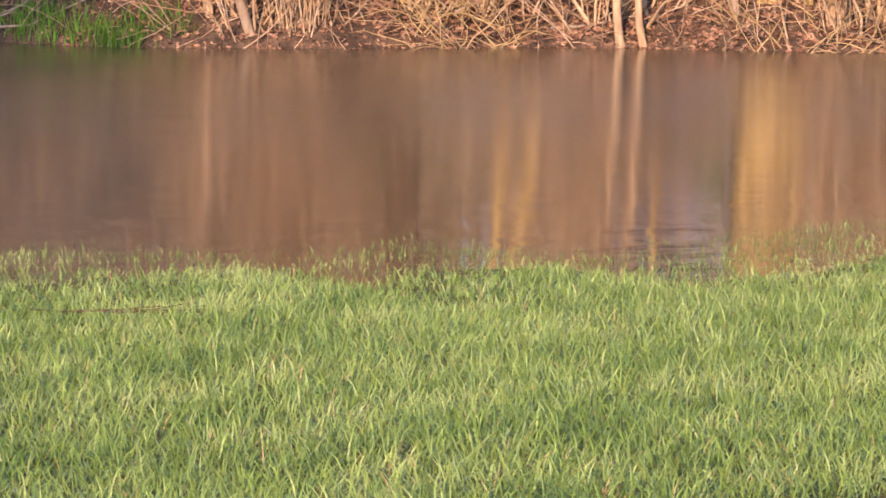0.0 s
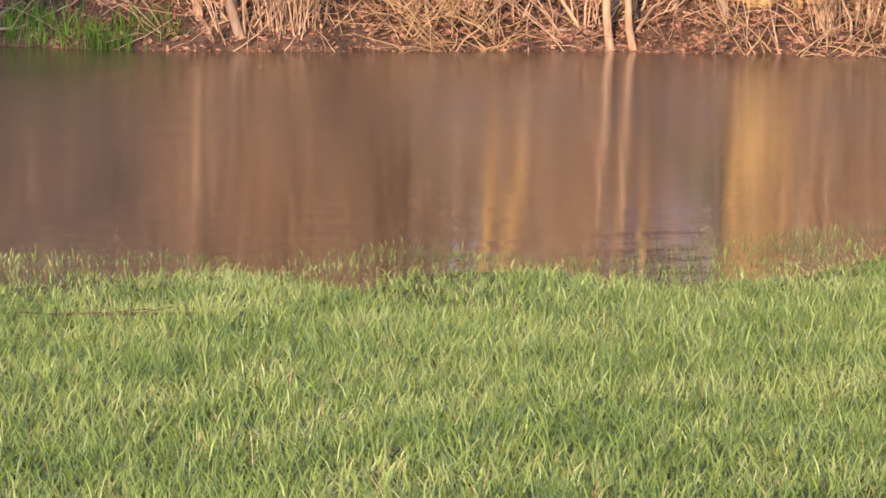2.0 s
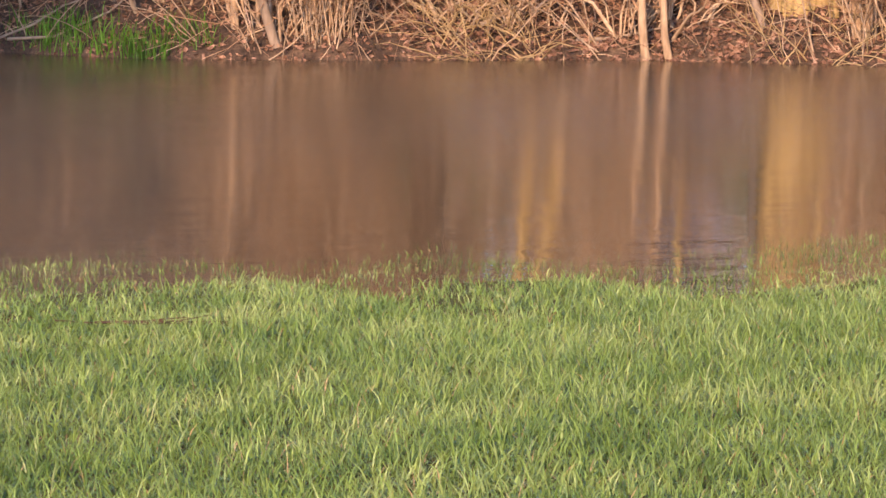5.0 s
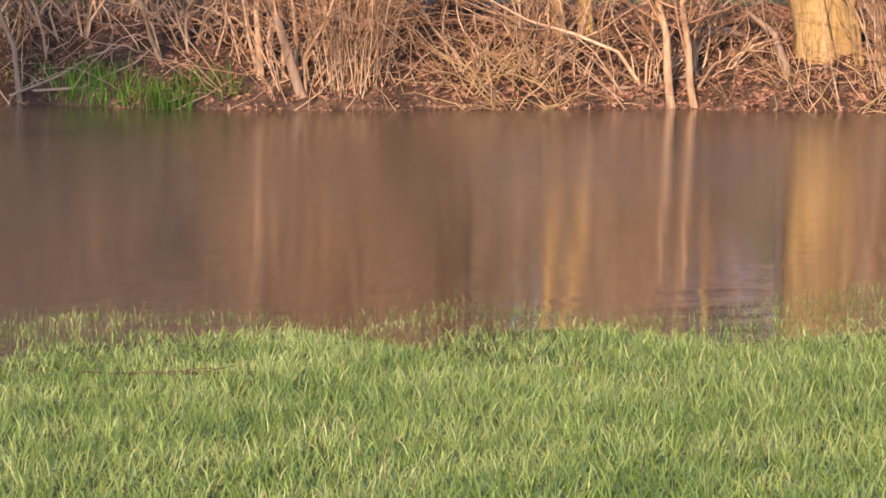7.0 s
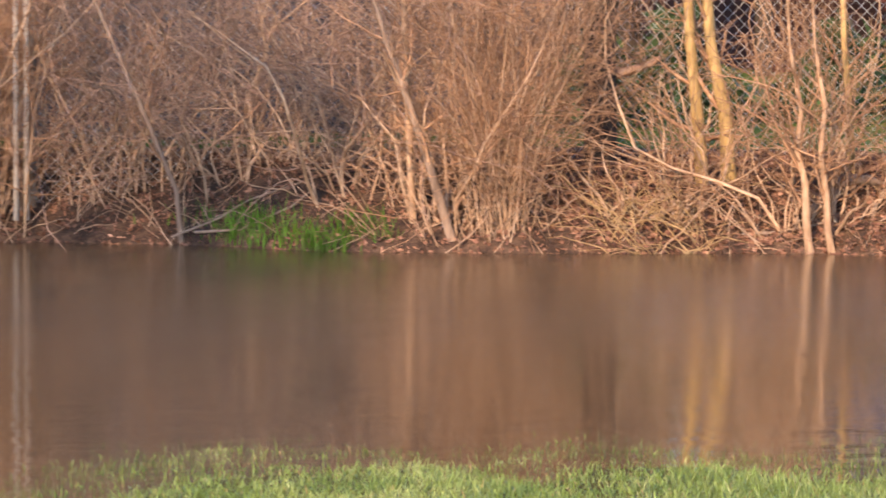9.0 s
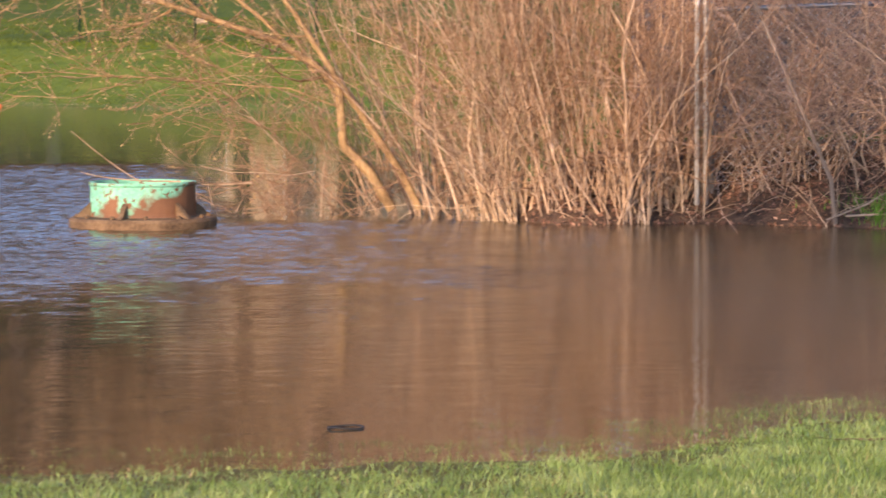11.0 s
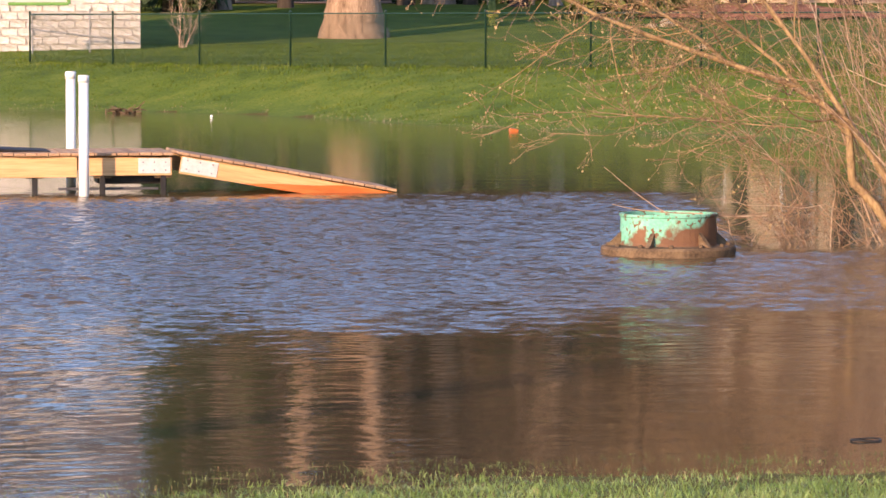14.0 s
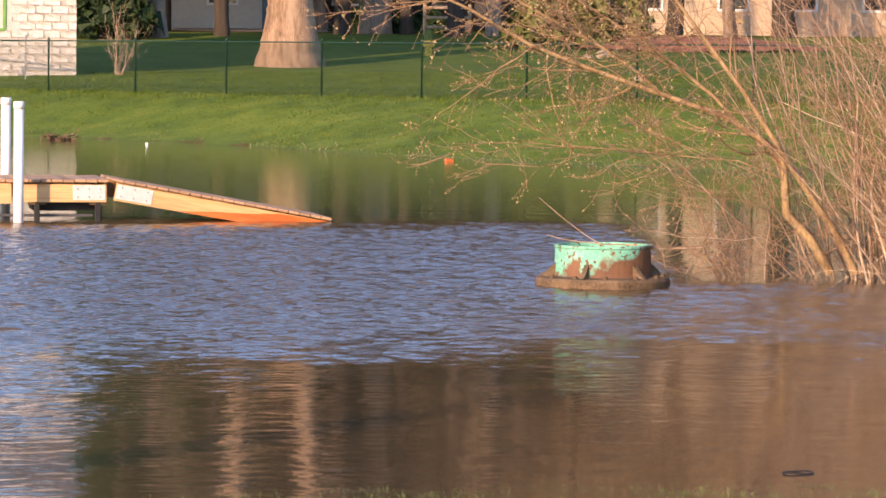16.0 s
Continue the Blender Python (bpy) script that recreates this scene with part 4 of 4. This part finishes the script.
# ---- iron pipe base in the water ----
def pipe_base():
    ob = thing("iron_pipe_base", 1.98, 40.62, 0.0, "rusty flanged iron pipe base with flaking turquoise paint", "pipe base")
    part("flange", turned([(0.60, -0.3), (0.645, -0.02), (0.65, 0.06), (0.635, 0.085), (0.50, 0.095), (0.44, 0.10)], 48), RUST, ob, "rusty iron flange at water level")
    bm = turned([(0.475, 0.09), (0.465, 0.12), (0.46, 0.36), (0.472, 0.375), (0.472, 0.395), (0.43, 0.395), (0.42, 0.2)], 48)
    part("barrel", bm, TURQUOISE, ob, "turquoise paint flaking off rust")
    for k in range(6):
        bm = bmesh.new()
        t = 0.022
        vs = [bm.verts.new(c) for s in (-t, t) for c in ((0.45, s, 0.09), (0.62, s, 0.09), (0.57, s, 0.12), (0.455, s, 0.23))]
        bm.faces.new(vs[:4][::-1]), bm.faces.new(vs[4:])
        for i in range(4):
            j = (i + 1) % 4
            bm.faces.new((vs[i], vs[j], vs[4 + j], vs[4 + i]))
        part("gusset", bm, RUST, ob, m=pose(0, 0, 0, 0, 0, k * 60 + 8))
    for k in range(12):
        part("bolt", turned([(0.022, 0.085), (0.022, 0.11), (0.012, 0.118)], 6), RUST, ob, m=pose(0.575 * math.cos(k * 0.5236), 0.575 * math.sin(k * 0.5236), 0))
    return ob


pipe_base()
g = np.random.default_rng(91)
p, r = grow(g, np.array([[2.95, 40.9, 0.36], [2.3, 40.4, 0.40], [1.95, 40.3, 0.41]]), np.array([[-1, -0.2, 0.02], [-1, 0.1, 0.05], [-0.85, 0, 0.5]]), np.array([1.2, 0.9, 0.75]), [0.010, 0.008, 0.006], 0.003, 8, 0.05)
tagged(new("fallen_branch", quick_mesh("fallen_branch", *tubes(p, r, 6), PALE, True)), "bare branch lying across the iron pipe base", "branch")


# ---- dock with a ramp ----
def dock():
    ob = thing("wooden_dock", -3.60, 52.75, 0.0, "new lumber dock section with weathered deck boards", "dock", turn=10)
    # local x along the dock, the fixed part at x < 0; front face at y = 0
    part("beam", block(3.6, 0.045, 0.265, 0.004, -3.0, -0.006, 0.215), LUMBER, ob, "bright new side beam")
    part("beam", block(1.16, 0.045, 0.225, 0.004, -0.60, -0.004, 0.235), LUMBER, ob, "bright new side beam")
    part("beam", block(4.8, 0.045, 0.235, 0.004, -2.4, 1.4, 0.245), LUMBER, ob)
    part("cross_beam", block(0.045, 1.3, 0.2, 0.003, -0.06, 0.7, 0.26), LUMBER, ob)
    part("bracket", block(0.40, 0.008, 0.19, 0.002, -0.24, -0.032, 0.26), GALV, ob, "galvanised hinge plate")
    for bx in (-0.38, -0.24, -0.10):
        for bz in (0.30, 0.40):
            part("bolt", turned([(0.011, 0), (0.011, 0.012), (0.005, 0.016)], 6), DULLSTEEL, ob, m=pose(bx, -0.036, bz, 90))
    for k in range(34):
        part("deck_board", block(0.132, 1.55, 0.036, 0.004), DECK, ob, m=pose(-0.07 - 0.142 * k, 0.68 + 0.015 * math.sin(k * 5.1), 0.484 + 0.002 * math.sin(k * 3.7)))
    part("float", block(0.85, 0.5, 0.12, 0.02, -0.5, 0.45, 0.12), BLACK, ob, "dark float below the deck")
    for bx in (-1.72, -0.12, -0.88, -2.75):
        part("leg", block(0.07, 0.07, 0.75, 0.008, bx, 0.05, -0.5), BLACK, ob, "black steel leg")
        part("leg_bracket", block(0.22, 0.06, 0.05, 0.005, bx, 0.05, 0.2), RUST, ob)
    part("skirt", block(1.25, 0.02, 0.035, 0.004, -0.8, 0.10, 0.05), GREYWALL, ob)


def ramp():
    L, drop = 2.92, 10.1
    ob = thing("dock_ramp", -3.55, 52.76, 0.50, "new lumber ramp sloping from the dock into the water", "ramp", turn=10)
    tilt = pose(0, 0, 0, 0, drop, 0)
    for y in (0.0, 1.4):
        bm = bmesh.new()
        vs = [bm.verts.new((a, s, h)) for s in (-0.022, 0.022) for a, h in ((0.06, -0.235), (1.95, -0.215), (L, -0.10), (L, -0.02), (0.06, -0.005))]
        bm.faces.new(vs[:5]), bm.faces.new(vs[5:][::-1])
        for i in range(5):
            j = (i + 1) % 5
            bm.faces.new((vs[j], vs[i], vs[5 + i], vs[5 + j]))
        part("beam", bm, LUMBER, ob, "bright new side beam", tilt @ pose(0, y, 0))
        bm = bmesh.new()
        vs = [bm.verts.new((a, s, h)) for s in (-0.027, 0.027) for a, h in ((0.85, -0.229), (1.95, -0.217), (L, -0.102), (L, -0.012), (2.15, -0.03), (1.75, -0.10), (1.35, -0.15))]
        bm.faces.new(vs[:7]), bm.faces.new(vs[7:][::-1])
        for i in range(7):
            j = (i + 1) % 7
            bm.faces.new((vs[j], vs[i], vs[7 + i], vs[7 + j]))
        part("wet_edge", bm, WETWOOD, ob, "soaked orange wood at the waterline", tilt @ pose(0, y, 0))
    part("bracket", block(0.46, 0.008, 0.185, 0.002, 0.30, -0.028, -0.21), GALV, ob, "galvanised hinge plate", tilt)
    for bx in (0.14, 0.30, 0.46):
        for bz in (-0.17, -0.06):
            part("bolt", turned([(0.011, 0), (0.011, 0.012), (0.005, 0.016)], 6), DULLSTEEL, ob, m=tilt @ pose(bx, -0.032, bz, 90))
    for k in range(20):
        part("deck_board", block(0.130, 1.55, 0.034, 0.004), DECK, ob, m=tilt @ pose(0.07 + 0.14 * k, 0.68 + 0.012 * math.sin(k * 4.3), 0.0))


dock()
ramp()
for x, y, top in ((-4.66, 52.15, 1.49), (-5.0, 54.1, 1.50)):
    ob = thing("dock_post", x, y, 0.0, "white plastic pipe post with a cap beside the dock", "post", "dock posts")
    part("pipe", turned([(0.062, -0.5), (0.062, top - 0.05)], 24), WHITEPIPE, ob, smooth=True)
    part("cap", turned([(0.069, top - 0.09), (0.069, top - 0.005), (0.06, top)], 24), WHITEPIPE, ob, smooth=True)
tagged(part("rubber_mat", block(0.75, 0.5, 0.035, 0.012), BLACK, None, m=pose(-5.55, 52.95, 0.525, 2, 3, 14)), "crumpled dark mat on the dock's deck", "mat")


# ---- floating ring, debris ----
def ring(x, y, r, name, label):
    v, f = tubes([[(r * math.cos(a), r * 0.85 * math.sin(a), 0.003 * math.sin(a * 2) + 0.006) for a in np.linspace(0, 6.283, 25)]], np.full((1, 25), r * 0.065), 8)
    return tagged(put(name, quick_mesh(name, v, f, BLACK, True), m=pose(x, y, 0.0)), label, "ring")


ring(2.26, 23.62, 0.085, "rubber_ring", "dark rubber ring floating near the lawn's edge")
g = np.random.default_rng(95)
n = 22
u = g.uniform(0, 0.55, n)
s = np.column_stack([4.30 + 0.947 * u, 22.42 - 0.32 * u + g.normal(0, 0.02, n), np.full(n, 0.05)])
p, r = grow(g, s, np.column_stack([0.947 + 0 * u, -0.32 + g.normal(0, 0.08, n), g.normal(0, 0.03, n)]), g.uniform(0.05, 0.2, n), 0.0026, 0.0015, 4, 0.04)
tagged(new("reed_debris", quick_mesh("reed_debris", *tubes(p, r, 5), LITTER, True)), "brown strip of washed-up reed stalks in the grass", "debris", kind="stuff")
n = 40
s = np.column_stack([g.normal(-7.05, 0.15, n), 88.2 + g.normal(0, 0.15, n), g.uniform(0.0, 0.1, n)])
p, r = grow(g, s, g.normal(0, 1, (n, 3)) * (1, 1, 0.25), g.uniform(0.1, 0.35, n), 0.02, 0.008, 4, 0.2)
tagged(new("twig_heap", quick_mesh("twig_heap", *tubes(p, r, 5), RUST, True)), "small heap of brown twigs at the far shore", "debris", kind="stuff")
tagged(part("wood_chunk", block(0.17, 0.11, 0.07, 0.02), WETWOOD, None, m=pose(0.93, 76.9, -0.02, 4, 8, 20)), "orange wood chunk at the far shore", "wood chunk")
bm = bmesh.new()
bmesh.ops.create_icosphere(bm, subdivisions=2, radius=0.03)
tagged(part("white_ball", bm, WHITEPIPE, None, smooth=True, m=pose(-5.05, 85.3, 0.02)), "small white ball floating near the far shore", "ball")


# ---- the far lawn: house, trees, shrubs ----
def block_house():
    ob = thing("block_building", -8.02, 105.7, 1.0, "cream split-face block building with a green-trimmed window", "building", turn=6)
    W, Hh, D = 5.6, 4.6, 6.0
    wx, wz, ww = -1.78, 1.28, 1.5
    part("wall", block(W, D, Hh, 0, -W / 2, D / 2 - 0.048, -0.2), MORTAR, ob)
    # storey and raised roof out of view, added to stretch the shadow over the lawn
    part("unseen_storey", block(W, D - 0.06, 4.4, 0.01, -W / 2, D / 2, Hh - 0.2), LILACWALL, ob, "unseen grey storey added to lengthen the building's shadow")
    part("roof", block(W + 0.8, D + 0.8, 0.25, 0.03, -W / 2, D / 2, Hh + 4.2), ROOF, ob)
    g = np.random.default_rng(3)
    meshes = []
    for k in range(6):
        bm = block(0.392, 0.09, 0.19, 0.014)
        bmesh.ops.subdivide_edges(bm, edges=bm.edges[:], cuts=2, use_grid_fill=True)
        for v in bm.verts:
            if v.co.y < -0.03:
                v.co.y -= g.uniform(0.0, 0.05)
        me = bpy.data.meshes.new("block")
        bm.to_mesh(me)
        bm.free()
        me.materials.append(BLOCK)
        meshes.append(me)
    for row in range(21):
        z = -0.18 + row * 0.2032
        for c in range(14):
            x = -0.2 - c * 0.4064 + (0.2 if row % 2 else 0)
            if x > -0.15:
                x = -0.2 + 0.0
                if row % 2:
                    continue
            if x - 0.2 < wx and z + 0.2 > wz and z < wz + 1.4:
                continue
            put("block", meshes[int(g.integers(0, 6))], ob, m=pose(x, 0, z))
        if row % 2:
            put("block", meshes[row % 6], ob, m=pose(-0.1, 0, z) @ Matrix.Diagonal((0.5, 1, 1, 1)))
    win = part("window", block(ww, 0.05, 1.4, 0.0, wx - ww / 2, 0.0, wz), GLASS, ob, "dark window pane")
    part("frame", block(0.09, 0.1, 1.5, 0.01, wx - 0.0, -0.03, wz - 0.06), LEAFGREEN, win, "green window trim")
    part("sill", block(ww, 0.12, 0.08, 0.01, wx - ww / 2, -0.04, wz - 0.09), LEAFGREEN, win, "green window sill")
    part("plinth", block(W, 0.12, 0.24, 0.01, -W / 2, -0.02, -0.26), MORTAR, ob)


block_house()
tree("broad_tree", -2.87, 112.0, 1.24, 21, 201, BROADBARK, "broad old tree with a flared trunk on the far lawn", 1.8, (0.0, 0), 8, 160, 0.17, arms=2, open_=0.24, crown_mat=DARKBARK)
g = np.random.default_rng(210)
for k, (x, y, girth, tall) in enumerate([(-7.1, 125, 0.53, 17), (-5.25, 126, 0.42, 16), (-1.75, 131, 0.5, 18), (-0.75, 133, 0.9, 18), (0.25, 132, 0.4, 17), (1.7, 128, 0.5, 18), (2.9, 130, 0.45, 16),
                                         (8.5, 131, 0.5, 18), (-13, 125, 0.7, 18), (-16.5, 133, 0.8, 19), (12, 132, 0.7, 17), (-11, 146, 0.7, 20), (-2.6, 139, 0.5, 20), (5.6, 136, 0.5, 20), (18, 138, 0.8, 19), (10.4, 133, 0.4, 16)]):
    tree("background_tree", x, y, girth, tall, 220 + k, DARKBARK if k % 3 else GREYBARK, "dark bare tree behind the far lawn", 1.35, (g.normal(0, 0.03), 0), 20, 380, 0.35, "trees behind the lawn", TWIG if x > 5 else DARKBARK)
for k, (x, y, w, t) in enumerate([(-8.6, 124, 3.2, 9), (2.2, 140, 5, 13), (-15.2, 140, 6, 24), (-3.6, 143, 6, 26), (4.2, 142, 4, 6), (19.5, 134, 6, 13), (-20, 136, 6, 14), (20, 138, 6, 14)]):
    evergreen(x, y, w, t, 240 + k, 14000 if t > 20 else 4200, 0.3 if k == 0 or abs(x) > 10 else 3.2)
for k, (x, y, w, t) in enumerate([(-7.6, 133, 8, 27), (-11.5, 137, 5, 12)]):
    evergreen(x, y, w, t, 280 + k, 26000, 2.6, leaf=1.5)
for k, (x, y, w, t) in enumerate([(0.8, 146, 9, 27), (5.5, 147, 9, 26), (10.5, 152, 9, 25), (15.5, 153, 9, 24)]):
    evergreen(x, y, w, t, 290 + k, 9000, 3.2, "tree with a dense crown of %s leaves behind the houses" % ("dry tan" if k > 0 else "russet"), "dry_leaved_tree", TANLEAF if k > 0 else RUSSET, 1.7)
for k, (x, y, w, t) in enumerate([(-1.0, 134, 2.4, 0.8), (0.9, 135, 1.6, 0.7), (-0.2, 136.5, 1.5, 0.8)]):
    evergreen(x, y, w, t, 260 + k, 1600, 0.0, "rounded dark green shrub beside the far houses", "evergreen_shrub")
for k, (x, y, w, t) in enumerate([(3.9, 121, 2.2, 2.2), (5.3, 122, 2.4, 2.6), (6.6, 123, 2.0, 2.0)]):
    evergreen(x, y, w, t, 270 + k, 2600, 0.0, "olive-green leafy shrub beside the mulch bed", "leafy_shrub", OLIVE)
# trees out of direct view, added so the water mirrors tan instead of sky
for k, (x, y, w, t) in enumerate([(20.4, 72, 4.2, 9.5), (22.4, 74, 4.0, 9), (24.0, 71, 2.6, 8.5), (28.8, 72, 4, 9)]):
    evergreen(x, y, w, t, 320 + k, 4200, 1.8, "unseen tan-leaved tree added to keep sky out of the pond's reflection", "dry_leaved_tree", TANLEAF, 1.2)
for k, (x, w, t) in enumerate([(12.7, 1.3, 0.75), (13.5, 1.5, 0.85), (14.9, 1.4, 0.8), (15.8, 1.6, 0.9), (16.9, 1.5, 0.8)]):
    evergreen(x, 44.4 + 0.3 * (k % 2), w, t, 310 + k, 1500, 0.0, "low dark green evergreen shrub behind the wire fence", "evergreen_shrub", leaf=0.8)
# out-of-view tree, added to throw partial shade on the thicket's left part
evergreen(-16.6, 0.2, 5, 24, 500, 800, 10.5, "unseen sparse evergreen added on the near lawn to shade the thicket")
shrub(-6.95, 105.6, 0.2, 2.3, 8, 45, 300, (0.05, 0), 0.3, DUSKTWIG, 0.014, "small bare shrub beside the block building")


def house(x, y, w, d, wall_h, mat, label, windows, door=None, roof=None, upper=False):
    """A low house seen across the lawn: walls, pitched roof, windows and a door."""
    z = float(height(x, y)) - 0.05
    ob = thing("house", x, y, z, label, "house", "houses behind the lawn")
    part("wall", block(w, d, wall_h, 0, 0, d / 2, 0), mat, ob)
    bm = bmesh.new()
    e = 0.5
    lo, hi = wall_h, wall_h + d * 0.28
    vs = [bm.verts.new(c) for c in ((-w / 2 - e, -e, lo), (w / 2 + e, -e, lo), (w / 2 + e, d + e, lo), (-w / 2 - e, d + e, lo), (-w / 2 - e, d / 2, hi), (w / 2 + e, d / 2, hi))]
    for f in ((0, 1, 5, 4), (2, 3, 4, 5), (1, 2, 5), (3, 0, 4), (3, 2, 1, 0)):
        bm.faces.new([vs[i] for i in f])
    part("roof", bm, roof or ROOF, ob)
    for wx, wz in [(wx, wz) for wz in ((0.9, 3.9) if upper else (0.9,)) for wx in windows]:
        win = part("window", block(0.9, 0.06, 1.2, 0.0, wx, -0.02, wz), GLASS, ob)
        part("sill", block(1.06, 0.05, 0.08, 0.0, wx, -0.03, wz - 0.08), WHITEPIPE, win)
        part("frame", block(0.08, 0.05, 1.2, 0.0, wx - 0.49, -0.03, wz), WHITEPIPE, win)
        part("frame", block(0.08, 0.05, 1.2, 0.0, wx + 0.49, -0.03, wz), WHITEPIPE, win)
    if door is not None:
        part("door", block(0.95, 0.06, 2.05, 0.01, door, -0.02, 0.02), BLUE, ob, "blue door")
    return ob


house(-7.5, 142, 9, 8, 2.7, SIDING, "pale-sided house with dark windows behind the trees", (-2.6, 1.6), 3.4)
house(1.45, 144, 9, 8, 2.7, GREYWALL, "slate-grey house behind the trees", (-3.2, 0.2, 3.0))
house(11.6, 137, 10.4, 8, 6.2, TANSIDING, "tall beige two-storey house behind the mulch bed", (-3.6, -0.8, 1.4, 3.9), upper=True)
house(10.15, 44.8, 4.5, 6, 3.4, GREYWALL, "slate-grey building behind the thicket", ())
house(30.2, 75, 9, 7, 3.0, BRICKWALL, "red-brown building with a pale grey roof beyond the thicket's lawn", (), roof=GREYROOF)


def mound():
    v, f = [], []
    n, m = 28, 8
    g = np.random.default_rng(330)
    for i in range(m + 1):
        for k in range(n):
            r = i / m
            a = 2 * math.pi * k / n
            v.append((4.2 * r * math.cos(a), 2.2 * r * math.sin(a), 0.38 * (1 - r * r) - 0.05 + g.normal(0, 0.03)))
    for i in range(m):
        for k in range(n):
            f.append((i * n + k, i * n + (k + 1) % n, (i + 1) * n + (k + 1) % n, (i + 1) * n + k))
    tagged(put("mulch_bed", quick_mesh("mulch_bed", v, f, MULCH, True), m=pose(8.4, 122, float(height(8.4, 122)))), "raised bed of red-brown mulch on the far lawn", "mulch bed")


mound()


def drive():
    """A pale gravel drive in front of the far houses, following the lawn."""
    xs, ys = np.linspace(-14, 0.5, 30), np.array([133.2, 134.6, 136.4, 138.0])
    v = np.array([(x, y, float(height(x, y)) + 0.03) for y in ys for x in xs])
    f = [(j * 30 + i, j * 30 + i + 1, (j + 1) * 30 + i + 1, (j + 1) * 30 + i) for j in range(3) for i in range(29)]
    tagged(new("drive", quick_mesh("drive", v, f, GRAVEL, True)), "pale pinkish gravel drive in front of the far houses", "drive", kind="structure")


drive()


def boulder(x, y, s, seed):
    g = np.random.default_rng(seed)
    bm = bmesh.new()
    bmesh.ops.create_icosphere(bm, subdivisions=3, radius=s)
    for v in bm.verts:
        v.co *= 0.8 + 0.35 * noise.noise(v.co / s * 1.3 + Vector((seed, 0, 0)))
        v.co.z *= 0.6
    return tagged(part("boulder", bm, STONE, None, smooth=False, m=pose(x, y, float(height(x, y)) + s * 0.3)), "tan rough boulder on the far lawn", "boulder", "boulders on the lawn")


boulder(5.65, 117, 0.3, 1)
boulder(5.2, 116.6, 0.19, 2)
boulder(5.72, 100.2, 0.2, 3)


# ---- woods all round ----
def woods(name, places, tall, seed, label, slivers=80, mat=None):
    """Far bare woods: trunks and fine branches joined into one mesh."""
    g = np.random.default_rng(seed)
    places = np.asarray(places)
    n = len(places)
    h = tall * g.uniform(0.7, 1.15, n)
    s = np.column_stack([places, height(places[:, 0], places[:, 1]) - 0.1])
    p, r = grow(g, s, np.column_stack([g.normal(0, 0.05, (n, 2)), np.ones(n)]), h, g.uniform(0.12, 0.34, n), 0.03, 8, 0.06, 0.02)
    v1, f1 = tubes(p, r, 6)
    p2, r2 = offshoots(g, p, r, n * 14, tall * 0.28, 0.55, 0.45, 6, 0.06, 0.14)
    v2, f2 = tubes(p2, np.maximum(r2, 0.03), 4)
    p3, r3 = offshoots(g, p2, r2, n * slivers, tall * 0.12, 0.8, 0.5, 4, 0.05, 0.15)
    v3, f3 = tubes(p3, np.maximum(r3, 0.022), 3)
    v = np.concatenate([v1, v2, v3])
    f = np.concatenate([f1, f2 + len(v1), f3 + len(v1) + len(v2)])
    return tagged(new(name, quick_mesh(name, v, f, mat or GREYBARK)), label, "woods", kind="stuff")


g = np.random.default_rng(400)
woods("far_woods", np.column_stack([g.uniform(-55, 40, 230), g.uniform(163, 190, 230)]), 21, 401, "bare brown woods beyond the houses", mat=DARKBARK)
side = np.column_stack([g.uniform(18, 75, 160), g.uniform(84, 98, 160)])
woods("side_woods", side, 14, 402, "bare brown woods behind the thicket", mat=DARKBARK)


# ---- small things on the far lawn ----
def handrail():
    ob = thing("handrail", -10.6, 103.6, 1.0, "thin dark steel handrail beside the block building", "handrail")
    for a, e in (((0, 0, 0.98), (1.55, 0, 0.98)), ((0, 0, 0.62), (2.2, 0, 0.36))):
        put("rail", quick_mesh("rail", *tubes([[a, e]], [[0.02, 0.02]], 8), DULLSTEEL, True), ob)
    for x, h in ((0.1, 0.98), (1.5, 1.12)):
        put("upright", quick_mesh("upright", *tubes([[(x, 0, -0.1), (x, 0, h)]], [[0.02, 0.02]], 8), DULLSTEEL, True), ob)


def rail_fence():
    ob = thing("rail_fence", 1.5, 131.5, float(height(1.5, 131.5)), "pale wooden rail fence between the far trees", "fence")
    for h in (0.2, 0.5, 0.8):
        part("rail", block(1.5, 0.05, 0.09, 0.01, 0, 0, h), PALE, ob)
    for x in (-0.7, 0.7):
        part("post", block(0.1, 0.1, 1.05, 0.015, x, 0.08, -0.1), PALE, ob)


def marker():
    ob = thing("yard_hydrant", 0.82, 117.5, float(height(0.82, 117.5)), "olive and yellow hydrant post on the far lawn", "hydrant")
    part("barrel", turned([(0.13, -0.05), (0.13, 0.05), (0.10, 0.06), (0.10, 0.36), (0.12, 0.38), (0.12, 0.42)], 16), YELLOW, ob, "yellow painted barrel")
    part("bonnet", turned([(0.11, 0.42), (0.11, 0.62), (0.08, 0.70), (0.03, 0.76)], 16), OLIVE, ob, "olive painted bonnet")
    for s in (-1, 1):
        part("outlet", turned([(0.045, 0), (0.045, 0.07), (0.03, 0.09)], 10), YELLOW, ob, m=pose(s * 0.09, 0, 0.28, 0, 90 * s, 0))


handrail()
rail_fence()
marker()
